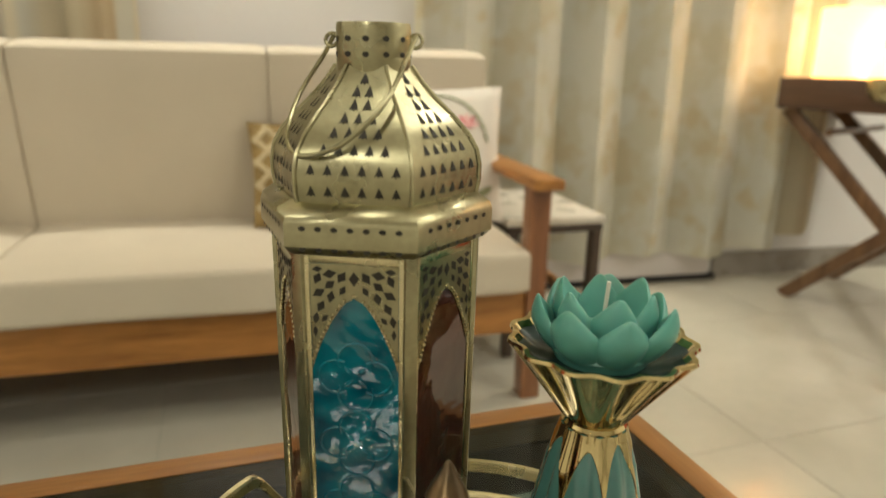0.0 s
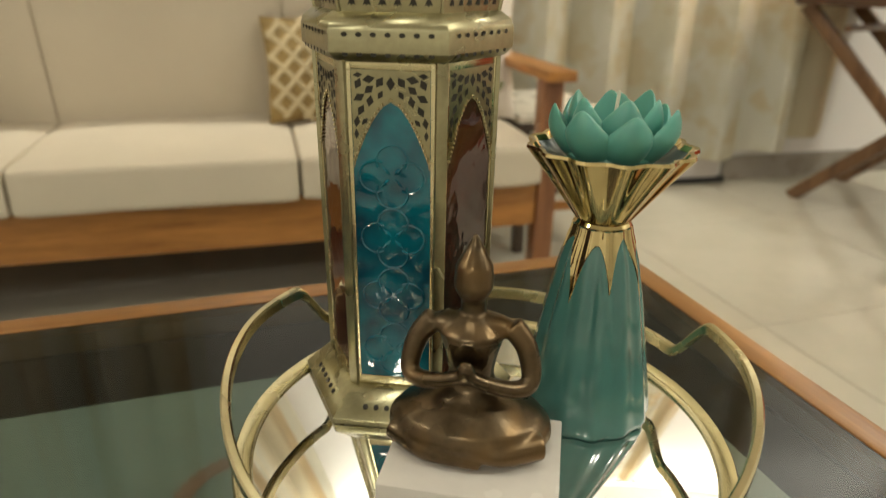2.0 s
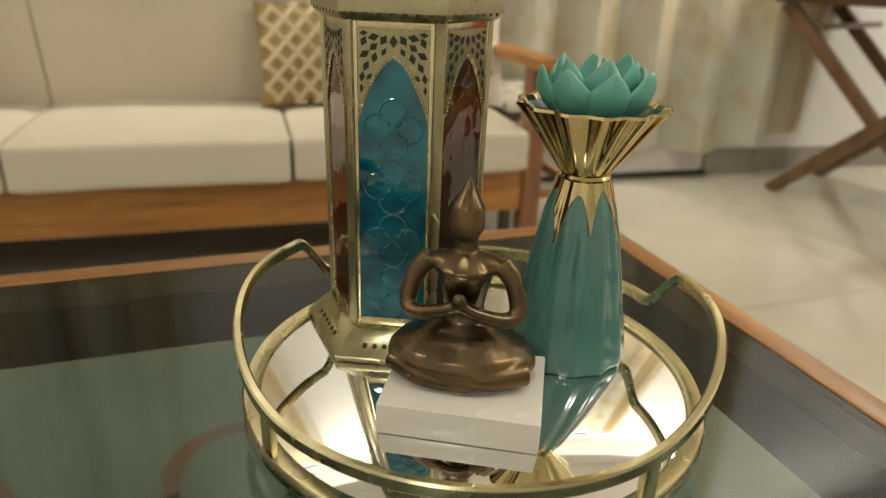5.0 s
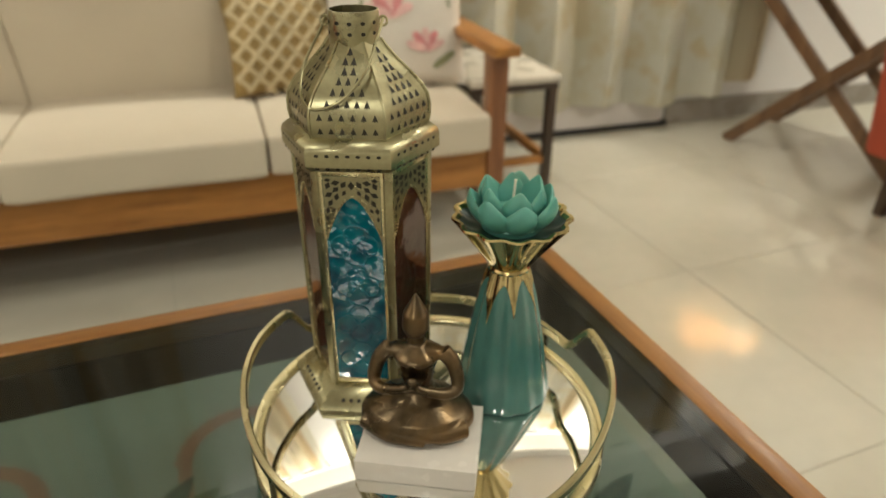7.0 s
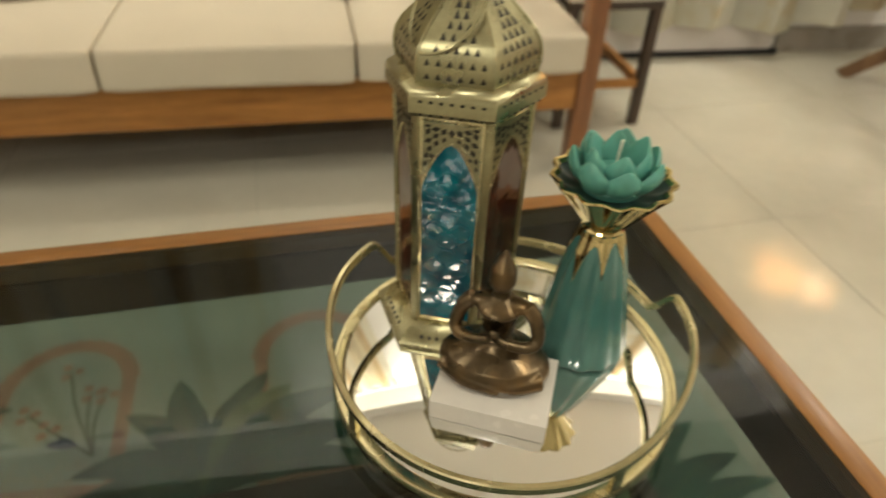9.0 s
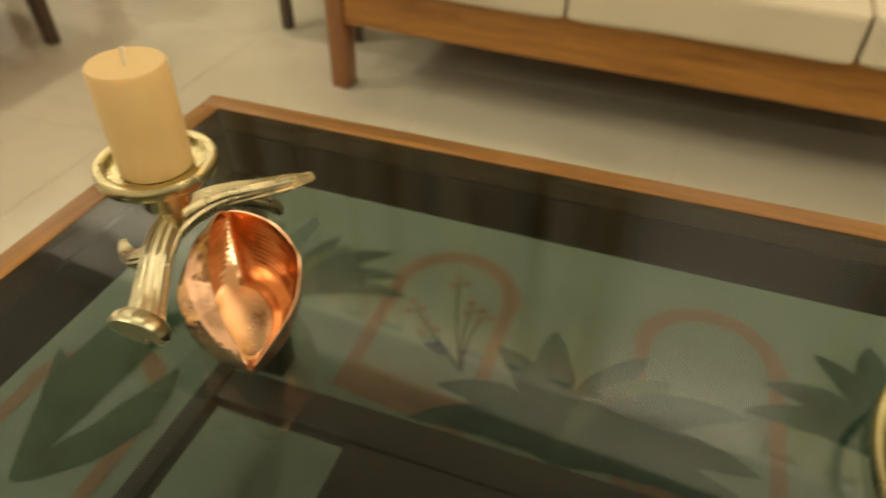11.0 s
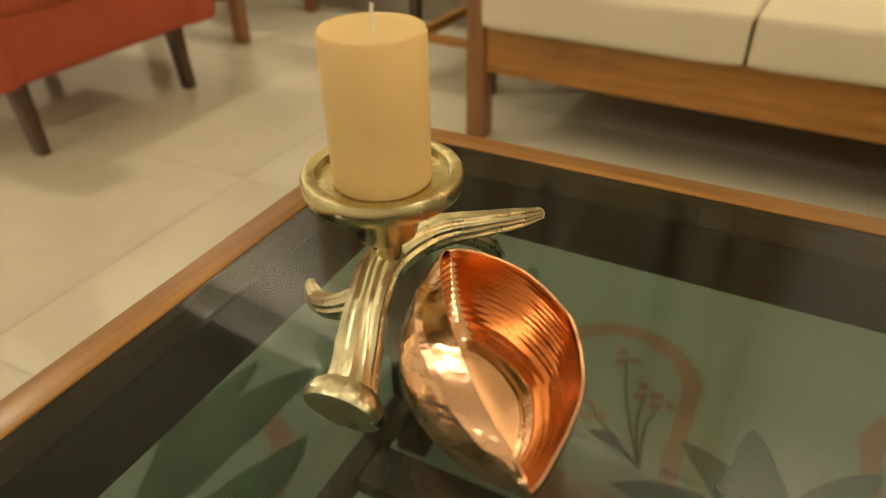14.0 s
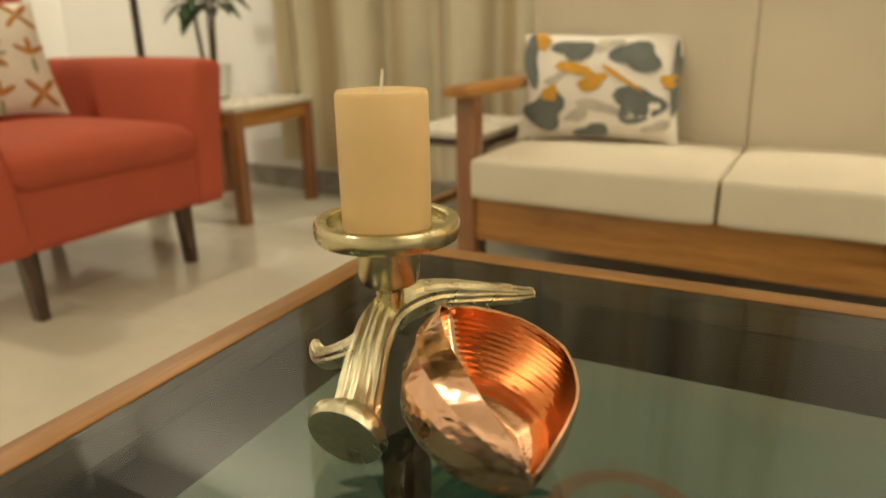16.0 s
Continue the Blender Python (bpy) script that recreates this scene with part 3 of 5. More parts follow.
def abstract(c, w, h, t):
    bm, bm2, bm3 = bmesh.new(), bmesh.new(), bmesh.new()
    for u, v, a, b, r in ((-0.85, 0.45, 0.12, 0.5, 0.1), (-0.3, 0.62, 0.26, 0.2, 0.3), (0.45, 0.5, 0.3, 0.28, 0.35), (0.52, -0.35, 0.34, 0.3, 0.4), (-0.62, -0.5, 0.26, 0.36, 0.7), (0.0, -0.82, 0.2, 0.12, 0.0), (0.93, 0.1, 0.05, 0.8, 0.0)):
        patch(bm, w, h, t, u, v, a, b, r, 0.3, n=20, lift=0.002, rough=0.38)
    for u, v, a, b, r in ((-0.72, 0.8, 0.1, 0.2, 0.5), (-0.25, 0.25, 0.34, 0.10, -0.35), (-0.05, 0.02, 0.2, 0.14, 0.4), (-0.56, -0.18, 0.09, 0.2, 0.0), (0.86, 0.08, 0.1, 0.16, 0.3), (0.28, 0.12, 0.3, 0.05, -0.7)):
        patch(bm2, w, h, t, u, v, a, b, r, 0.4, n=18, lift=0.0028, rough=0.3)
    for u, v, a, b, r in ((0.1, -0.42, 0.32, 0.12, -0.4), (-0.2, -0.55, 0.2, 0.1, 0.9), (0.1, 0.72, 0.16, 0.12, 0.2), (0.75, -0.72, 0.16, 0.1, 0.3), (-0.5, 0.1, 0.16, 0.1, 0.8)):
        patch(bm3, w, h, t, u, v, a, b, r, 0.3, n=18, lift=0.0016, rough=0.35)
    part("slate_print", bm, M["slate"], c, "dark slate printed shapes")
    part("mustard_print", bm2, M["mustard"], c, "mustard yellow printed shapes")
    part("grey_print", bm3, M["pale_grey"], c, "pale grey printed shapes")


def tulips(c, w, h, t):
    bm, bm2 = bmesh.new(), bmesh.new()
    for i in range(3):
        for j in range(3):
            u, v = -0.62 + i * 0.62, -0.66 + j * 0.66
            if (i + j) % 2 == 0:
                for k in range(4):
                    a = math.pi / 2 * k + 0.785
                    patch(bm, w, h, t, u + 0.16 * math.cos(a), v + 0.16 * math.sin(a), 0.15, 0.07, a, 0.8, lift=0.002)
            else:
                for a in (0.5, 1.57, 2.64):
                    patch(bm, w, h, t, u + 0.12 * math.cos(a), v + 0.13 * math.sin(a), 0.15, 0.065, a, 0.8, lift=0.002)
                patch(bm2, w, h, t, u, v - 0.2, 0.04, 0.14, 0.0, lift=0.002)
    for k in range(6):
        patch(bm2, w, h, t, 0.16 * math.cos(k * 1.047), 0.16 * math.sin(k * 1.047), 0.1, 0.05, k * 1.047, 0.8, lift=0.003)
    part("rust_motif", bm, M["rust"], c, "rust orange embroidered flowers")
    part("green_motif", bm2, M["thread_green"], c, "grey-green embroidered sprigs")


throw_cushion(1.285, 1.085, 0.405, 0.40, 0.37, 0.12, -14, -8, M["cloth_white"], "white cotton cushion embroidered with pink lotus flowers on the sofa", 1, floral)
throw_cushion(1.29, 1.19, 0.405, 0.37, 0.40, 0.07, -12, -4, M["thread_teal"], "plain teal cushion behind the floral one", 4)
throw_cushion(0.975, 1.145, 0.405, 0.30, 0.27, 0.10, -14, 2, M["gold_cloth"], "gold brown cushion with a beige diamond lattice", 2, lattice)
throw_cushion(-0.065, 1.185, 0.408, 0.43, 0.29, 0.11, -14, 4, M["cloth_white"], "rectangular cushion printed with slate and mustard shapes", 3, abstract)


def side_table(at, label):
    s = thing("side_table", label, "side table", at, "dark low side tables")
    part("tabletop", boxes((0, 0, 0.392, 0.30, 0.44, 0.412), bevel=0.004), M["stone_top"], s, "pale stone tabletop")
    part("top_frame", boxes((0.006, 0.006, 0.368, 0.294, 0.434, 0.392), bevel=0.003), M["dark_wood"], s)
    for x in (0.008, 0.262):
        for y in (0.008, 0.402):
            part("leg", boxes((x, y, 0, x + 0.03, y + 0.03, 0.368), bevel=0.003), M["dark_wood_z"], s)
        part("stretcher", boxes((x + 0.004, 0.038, 0.12, x + 0.026, 0.402, 0.15), bevel=0.003), M["teak_y"], s)
    part("cross_stretcher", boxes((0.038, 0.012, 0.125, 0.262, 0.032, 0.15), bevel=0.003), M["teak"], s)


side_table(pose(1.490, 1.045, 0, 0, 0, -3), "low dark wood side table with pale top beside the sofa arm")
side_table(pose(-0.69, 1.205, 0, 0, 0, -3), "low dark wood side table with pale top at the sofa end")


def end_table():
    s = thing("end_table", "square teak end table with a pale top beside the armchair", "end table", pose(-1.92, 1.23, 0, 0, 0, 3))
    part("tabletop", boxes((0.0, 0.0, 0.428, 0.52, 0.50, 0.45), bevel=0.004), M["stone_top"], s, "pale stone tabletop")
    for x, y in ((0.0, 0.0), (0.47, 0.0), (0.0, 0.45), (0.47, 0.45)):
        part("leg", boxes((x + 0.003, y + 0.003, 0, x + 0.047, y + 0.047, 0.428), bevel=0.004), M["teak_z"], s)
    for y in (0.012, 0.465):
        part("rail", boxes((0.047, y, 0.365, 0.473, y + 0.022, 0.426), bevel=0.003), M["teak"], s)
    for x in (0.012, 0.485):
        part("side_rail", boxes((x, 0.047, 0.365, x + 0.022, 0.453, 0.426), bevel=0.003), M["teak_y"], s)


end_table()


def armchair(at, label):
    """Seen from its own front: width along x, front at y = 0, depth towards +y."""
    a = thing("armchair", label, "armchair", at, "red armchairs")
    w, d = 0.87, 0.80
    for x in (0.135, w - 0.225):
        for y in (0.03, d - 0.10):
            bm = bmesh.new()
            box(bm, x, y, 0, x + 0.036, y + 0.036, 0.18, bevel=0.003)
            for v in bm.verts:
                k = 1 - v.co.z / 0.18
                v.co.x = x + 0.018 + (v.co.x - x - 0.018) * (1.25 - 0.5 * k)
                v.co.y += (-0.012 if y < 0.3 else 0.012) * k
            part("leg", bm, M["walnut"], a, "dark tapered wooden leg")
    bm = pad(w - 0.16, d - 0.04, 0.20, 0.03, 0.0)
    bmesh.ops.transform(bm, matrix=pose(w / 2, d / 2 + 0.005, 0.17), verts=bm.verts)
    part("base", bm, M["red"], a)
    bm = pad(w - 0.26, d - 0.12, 0.11, 0.05, 0.035, wob=0.004)
    bmesh.ops.transform(bm, matrix=pose(w / 2, d / 2 - 0.058, 0.325), verts=bm.verts)
    part("seat_cushion", bm, M["red"], a)
    for x in (0.105, w - 0.105):
        bm = pad(0.13, d - 0.02, 0.46, 0.032, 0.006)
        for v in bm.verts:
            v.co.x += (0.055 if x > 0.3 else -0.055) * (max(v.co.z, 0) / 0.46) ** 1.3
        bmesh.ops.transform(bm, matrix=pose(x, d / 2, 0.17), verts=bm.verts)
        part("arm", bm, M["red"], a)
    bm = pad(w - 0.22, 0.14, 0.66, 0.05, 0.0)
    bmesh.ops.transform(bm, matrix=pose(w / 2, d - 0.08, 0.20, -9), verts=bm.verts)
    part("backrest", bm, M["red"], a)


armchair(pose(-1.245, 0.20, 0, 0, 0, 90), "brick-red upholstered armchair on dark tapered legs")
armchair(pose(2.675, 0.695, 0, 0, 0, -90), "brick-red upholstered armchair on dark tapered legs")
throw_cushion(-1.72, 0.62, 0.465, 0.40, 0.37, 0.12, -20, 80, M["cloth_white"], "cream cushion embroidered with rust flowers on the armchair", 6, tulips)


def folding_stand():
    s = thing("butler_table", "wooden butler tray on crossed folding legs", "tray table", pose(2.718, 1.321, 0, 0, 0, -71.1))
    w, d = 0.70, 0.46
    part("tray_board", boxes((-0.05, 0, 0.70, w + 0.05, d, 0.722), bevel=0.003), M["tray_dark"], s)
    for spec in ((-0.05, -0.018, 0.692, w + 0.05, 0, 0.80), (-0.05, d, 0.692, w + 0.05, d + 0.018, 0.80), (-0.068, -0.018, 0.692, -0.05, d + 0.018, 0.80), (w + 0.05, -0.018, 0.692, w + 0.068, d + 0.018, 0.80)):
        part("tray_side", boxes(spec, bevel=0.004), M["tray_dark"], s)
    for y in (0.02, d - 0.05):
        for sgn, off in ((1, 0.0), (-1, 0.032)):
            bm = bmesh.new()
            ln, ang = 0.998, 43.7
            box(bm, -ln / 2, 0, -0.024, ln / 2, 0.028, 0.024, bevel=0.004)
            bmesh.ops.transform(bm, matrix=pose(w / 2 + 0.05 * sgn, y + off, 0.345, 0, -sgn * ang, 0), verts=bm.verts)
            part("crossed_leg", bm, M["stand"], s)
    for x in (0.12, w - 0.12):
        part("cross_bar", tube([(x, 0.0, 0.62), (x, d, 0.62)], 0.012, 8), M["stand"], s)


folding_stand()

M["shade_glow"] = mat("lamp_shade_paper", (0.85, 0.62, 0.32), 0.8, var=0.05)
M["shade_glow"].node_tree.nodes["Principled BSDF"].inputs["Emission Color"].default_value = (1.0, 0.58, 0.22, 1)
M["shade_glow"].node_tree.nodes["Principled BSDF"].inputs["Emission Strength"].default_value = 2.6
M["dome_glow"] = mat("amber_dome_glass", (0.85, 0.60, 0.28), 0.5, var=0.05)
M["dome_glow"].node_tree.nodes["Principled BSDF"].inputs["Emission Color"].default_value = (1.0, 0.62, 0.26, 1)
M["dome_glow"].node_tree.nodes["Principled BSDF"].inputs["Emission Strength"].default_value = 2.4


def stand_things():
    l = thing("table_lamp", "glowing warm cylinder table lamp on the butler tray", "table lamp", pose(2.845, 1.265, 0.722))
    part("base", lathe([(0.055, 0), (0.06, 0.006), (0.055, 0.016), (0.015, 0.024), (0.012, 0.06)], 24), M["brass"], l)
    sh = lathe([(0.097, 0.08), (0.10, 0.085), (0.10, 0.305), (0.097, 0.31)], 36, cap=False)
    bmesh.ops.solidify(sh, geom=sh.faces[:], thickness=0.002)
    part("shade", sh, M["shade_glow"], l, "glowing paper shade").visible_shadow = False
    p = thing("dome_lamp", "domed amber lamp with a finial, lit, on the butler tray", "table lamp", pose(2.86, 1.06, 0.722))
    part("body", lathe([(0.06, 0), (0.09, 0.02), (0.105, 0.06), (0.098, 0.085)], 32), M["brass_bright"], p)
    sh = lathe([(0.100, 0.085), (0.098, 0.12), (0.085, 0.155), (0.055, 0.19), (0.03, 0.21)], 32, cap=False)
    bmesh.ops.solidify(sh, geom=sh.faces[:], thickness=0.002)
    part("shade", sh, M["dome_glow"], p, "glowing amber dome").visible_shadow = False
    part("finial", lathe([(0.03, 0.208), (0.032, 0.214), (0.014, 0.225), (0.020, 0.245), (0.014, 0.265), (0.003, 0.28)], 24), M["brass_bright"], p)
    b = thing("planter_box", "small dark box beside the lamp on the butler tray", "box", pose(2.965, 1.185, 0.722, 0, 0, 19))
    part("body", boxes((-0.045, -0.045, 0, 0.045, 0.045, 0.12), bevel=0.005), M["brass"], b)


stand_things()


def floor_lamp():
    l = thing("floor_lamp", "dark slender floor lamp standing behind the armchair", "floor lamp", pose(-2.22, 1.58, 0))
    part("base", lathe([(0.13, 0), (0.135, 0.008), (0.12, 0.02), (0.03, 0.03), (0.018, 0.05)], 32), M["dark_wood"], l)
    part("pole", tube([(0, 0, 0.04), (0, 0, 1.5)], 0.017, 12), M["dark_wood"], l)
    sh = lathe([(0.20, 1.42), (0.15, 1.70)], 36, cap=False)
    bmesh.ops.solidify(sh, geom=sh.faces[:], thickness=0.003)
    part("shade", sh, M["cloth_white"], l)


floor_lamp()
M["leaf"] = mat("dark_leaf", (0.030, 0.060, 0.022), 0.4, var=0.35, scale=20, bump=0.1)
M["stem"] = mat("brown_stem", (0.10, 0.075, 0.05), 0.8, var=0.3)
M["pot"] = mat("white_pot", (0.66, 0.64, 0.60), 0.6, var=0.12)


def potted_plant():
    p = thing("potted_plant", "potted plant with glossy dark green leaves on the end table", "plant", pose(-1.73, 1.50, 0.451) @ Matrix.Scale(0.75, 4))
    part("pot", lathe([(0.07, 0), (0.09, 0.015), (0.105, 0.17), (0.11, 0.18), (0.10, 0.18), (0.095, 0.16)], 28), M["pot"], p)
    rnd = random.Random(5)
    leaves = bmesh.new()
    for k in range(3):
        a = k * 2.1
        pts = spline([(0.03 * math.cos(a), 0.03 * math.sin(a), 0.14), (0.06 * math.cos(a), 0.06 * math.sin(a), 0.5), (0.05 * math.cos(a + .5), 0.07 * math.sin(a + .5), 0.8), (0.12 * math.cos(a + 1), 0.1 * math.sin(a + 1), 1.15 + 0.1 * k)], 6)
        part("stem", tube(pts, [0.011 - 0.006 * i / len(pts) for i in range(len(pts))], 8), M["stem"], p)
        for q in pts[5:]:
            for _ in range(3):
                t, up = rnd.uniform(0, 6.28), rnd.uniform(-0.2, 0.7)
                d = Vector((math.cos(t), math.sin(t), up)).normalized()
                side = d.cross(Vector((0, 0, 1))).normalized()
                ln, wd = rnd.uniform(0.12, 0.2), rnd.uniform(0.022, 0.036)
                prev = None
                for i in range(6):
                    s = i / 5
                    c = q + d * (0.03 + ln * s) + Vector((0, 0, -0.09 * s * s))
                    ww = wd * math.sin(math.pi * min(0.06 + s * 0.93, 1)) ** 0.8
                    cur = (leaves.verts.new(c - side * ww), leaves.verts.new(c + Vector((0, 0, -0.006))), leaves.verts.new(c + side * ww))
                    if prev:
                        leaves.faces.new((prev[0], prev[1], cur[1], cur[0]))
                        leaves.faces.new((prev[1], prev[2], cur[2], cur[1]))
                    prev = cur
    part("crown", leaves, M["leaf"], p, recalc=False)


potted_plant()

# ---- rug under the table ----
M["rug"] = weave(mat("rug_weave", (0.44, 0.49, 0.41), 0.95, var=0.07, scale=6, fine=150, bump=0.4), 150, 0.5)
M["rug_pink"] = mat("rug_terracotta", (0.50, 0.26, 0.18), 0.95, var=0.2, scale=18, fine=200, bump=0.4)
M["rug_leaf"] = mat("rug_leaf_green", (0.055, 0.130, 0.098), 0.95, var=0.5, scale=14, fine=160, bump=0.4)
M["rug_leaf_light"] = mat("rug_leaf_light", (0.17, 0.24, 0.14), 0.95, var=0.3, scale=14, fine=160, bump=0.4)
M["rug_leaf_mid"] = mat("rug_leaf_mid", (0.10, 0.17, 0.10), 0.95, var=0.45, scale=16, fine=160, bump=0.4)
M["rug_stem"] = mat("rug_stem", (0.10, 0.14, 0.09), 0.95, var=0.2)
M["rug_line"] = mat("rug_sketch_line", (0.52, 0.40, 0.24), 0.95, var=0.2)
M["rug_blue"] = mat("rug_blue_bird", (0.05, 0.08, 0.13), 0.95, var=0.2)
RZ = 0.010


def flat_leaf(bm, base, tip, width, bend, z, n=16):
    """A long pointed leaf lying flat, curved to one side."""
    b, t = Vector((*base, z)), Vector((*tip, z))
    d = t - b
    side = Vector((-d.y, d.x, 0)).normalized()
    prev = None
    for i in range(n + 1):
        s = i / n
        c = b + d * s + side * bend * 4 * s * (1 - s)
        w = width * (math.sin(math.pi * (0.06 + 0.94 * s ** 1.25)) ** 0.8 * (1 + 0.05 * math.sin(23 * s)) if s < 1 else 0.0)
        cur = (bm.verts.new(c - side * w), bm.verts.new(c + side * w))
        if prev:
            bm.faces.new((prev[0], prev[1], cur[1], cur[0]))
        prev = cur


def ribbon(bm, pts, width, z):
    prev = None
    for i, p in enumerate(pts):
        a, b = Vector(pts[max(i - 1, 0)]), Vector(pts[min(i + 1, len(pts) - 1)])
        d = (b - a).normalized()
        s = Vector((-d.y, d.x)) * width / 2
        q = Vector(p)
        cur = (bm.verts.new((q.x - s.x, q.y - s.y, z)), bm.verts.new((q.x + s.x, q.y + s.y, z)))
        if prev:
            bm.faces.new((prev[0], prev[1], cur[1], cur[0]))
        prev = cur


def rug():
    r = thing("rug", "sage rug printed with arches and palm leaves under the table", "rug", pose(0, 0, 0))
    part("ground", boxes((-0.44, -0.80, 0.0, 1.38, 0.60, RZ - 0.001), bevel=0.003), M["rug"], r)
    for cx, y0, yc in ((0.245, -0.02, 0.215), (0.690, -0.06, 0.215), (-0.21, -0.45, -0.20), (1.13, -0.06, 0.215)):
        bm = bmesh.new()
        pts = [(cx - 0.105, y0)] + [(cx - 0.105 + 0.0 * k, y0 + (yc - y0) * k / 4) for k in range(1, 4)]
        arc = [(cx + 0.105 * math.cos(a), yc + 0.11 * math.sin(a)) for a in (math.pi - math.pi * k / 20 for k in range(21))]
        ribbon(bm, pts + arc + [(cx + 0.105, y0 + (yc - y0) * (1 - k / 4)) for k in range(1, 5)], 0.024, RZ + 0.0006)
        part("arch_band", bm, M["rug_pink"], r, "terracotta printed arch band")
        bm = bmesh.new()
        for x, y in arc[1:-1:1]:
            a = math.atan2(y - yc, x - cx)
            vs = [bm.verts.new((x + 0.010 * math.cos(a) + 0.010 * math.cos(b), y + 0.010 * math.sin(a) + 0.010 * math.sin(b), RZ + 0.0003)) for b in (6.283 * k / 10 for k in range(10))]
            bm.faces.new(vs)
        part("arch_scallops", bm, M["rug_pink"], r)
    bm = bmesh.new()
    ribbon(bm, [(0.13, -0.005), (0.36, -0.03)], 0.06, RZ + 0.0009)
    ribbon(bm, [(0.60, -0.06), (0.80, -0.06)], 0.08, RZ + 0.0009)
    part("arch_floor", bm, M["rug_pink"], r)
    for bx, by, sc, turn in ((0.495, -0.055, 1.0, 0.0), (-0.03, 0.115, 0.7, 0.35), (0.96, 0.10, 0.95, -0.15), (1.15, -0.30, 0.9, 0.3)):
        bm, bm2, veins = bmesh.new(), bmesh.new(), bmesh.new()
        for k, (tx, ty, w, bend, light) in enumerate(((-0.055, 0.255, 0.026, 0.006, 0), (-0.142, 0.19, 0.022, -0.030, 0), (-0.212, 0.077, 0.022, -0.042, 0), (-0.23, 0.002, 0.019, -0.034, 0), (0.104, 0.248, 0.022, 0.024, 0), (0.144, 0.207, 0.026, 0.026, 1), (0.26, 0.175, 0.025, 0.048, 0), (0.28, 0.076, 0.023, 0.044, 0), (0.30, 0.0, 0.018, 0.036, 0))):
            c, s = math.cos(turn), math.sin(turn)
            tip = (bx + sc * (tx * c - ty * s), by + sc * (tx * s + ty * c))
            d = Vector((tip[0] - bx, tip[1] - by))
            side = Vector((-d.y, d.x)).normalized() * bend * sc
            ribbon(veins, [Vector((bx, by)) + d * q + side * 4 * q * (1 - q) for q in (0.1 * m for m in range(1, 10))], 0.0026 * sc, RZ + 0.0034 + 0.0001 * k)
            flat_leaf(bm2 if light else bm, (bx, by), (bx + sc * (tx * c - ty * s), by + sc * (tx * s + ty * c)), 1.38 * w * sc, bend * sc, RZ + 0.0012 + 0.0002 * k)
        part("palm_leaves", bm, M["rug_leaf"], r, "dark green printed palm leaves")
        part("leaf_veins", veins, M["rug_leaf_light"], r, "pale printed midribs")
        part("pale_leaves", bm2, M["rug_leaf_light"], r, "pale green printed palm leaves")
    bm = bmesh.new()
    for k, (tx, ty, w, bend) in enumerate(((-0.183, 0.03, 0.040, 0.03), (-0.275, 0.0, 0.028, 0.02), (-0.115, -0.09, 0.034, -0.03), (-0.08, -0.19, 0.020, 0.02), (-0.33, -0.12, 0.022, -0.02))):
        flat_leaf(bm, (-0.21, -0.335), (tx, ty), w, bend, RZ + 0.0012 + 0.0002 * k, 12)
    part("broad_leaves", bm, M["rug_leaf_mid"], r, "broad mid green printed leaves")
    bm, bm2, bm3, bm4 = bmesh.new(), bmesh.new(), bmesh.new(), bmesh.new()
    for tip in ((0.19, 0.17), (0.245, 0.26), (0.29, 0.20), (0.315, 0.19), (0.23, 0.13)):
        mid = ((0.313 + tip[0]) / 2 - 0.01, (0.077 + tip[1]) / 2)
        ribbon(bm, [p.xy for p in spline([(0.313, 0.06, 0), (*mid, 0), (*tip, 0)], 5)], 0.004, RZ + 0.001)
        for k in range(3):
            c = (tip[0] + 0.014 * math.cos(k * 2.1), tip[1] + 0.014 * math.sin(k * 2.1))
            bm2.faces.new([bm2.verts.new((c[0] + 0.009 * math.cos(b), c[1] + 0.009 * math.sin(b), RZ + 0.0015 + 0.0002 * k)) for b in (6.283 * q / 8 for q in range(8))])
    flat_leaf(bm3, (0.235, 0.095), (0.285, 0.085), 0.011, 0.004, RZ + 0.0016)
    rnd = random.Random(3)
    for k in range(34):
        x, y, a = rnd.uniform(0.16, 0.30), rnd.uniform(-0.01, 0.05), rnd.uniform(0, 3.14)
        ribbon(bm4, [(x - 0.03 * math.cos(a), y - 0.02 * math.sin(a)), (x + 0.03 * math.cos(a), y + 0.02 * math.sin(a))], 0.0016, RZ + 0.0013 + 0.00001 * k)
    part("flower_stems", bm, M["rug_stem"], r)
    part("blossoms", bm2, M["rug_pink"], r, "small red printed blossoms")
    part("bird", bm3, M["rug_blue"], r, "small dark blue printed shape")
    part("sketch_lines", bm4, M["rug_line"], r, "fine ochre printed scribble")


rug()

# ---- coffee table ----
TX, TY, AP = 1.150, -0.630, 0.085


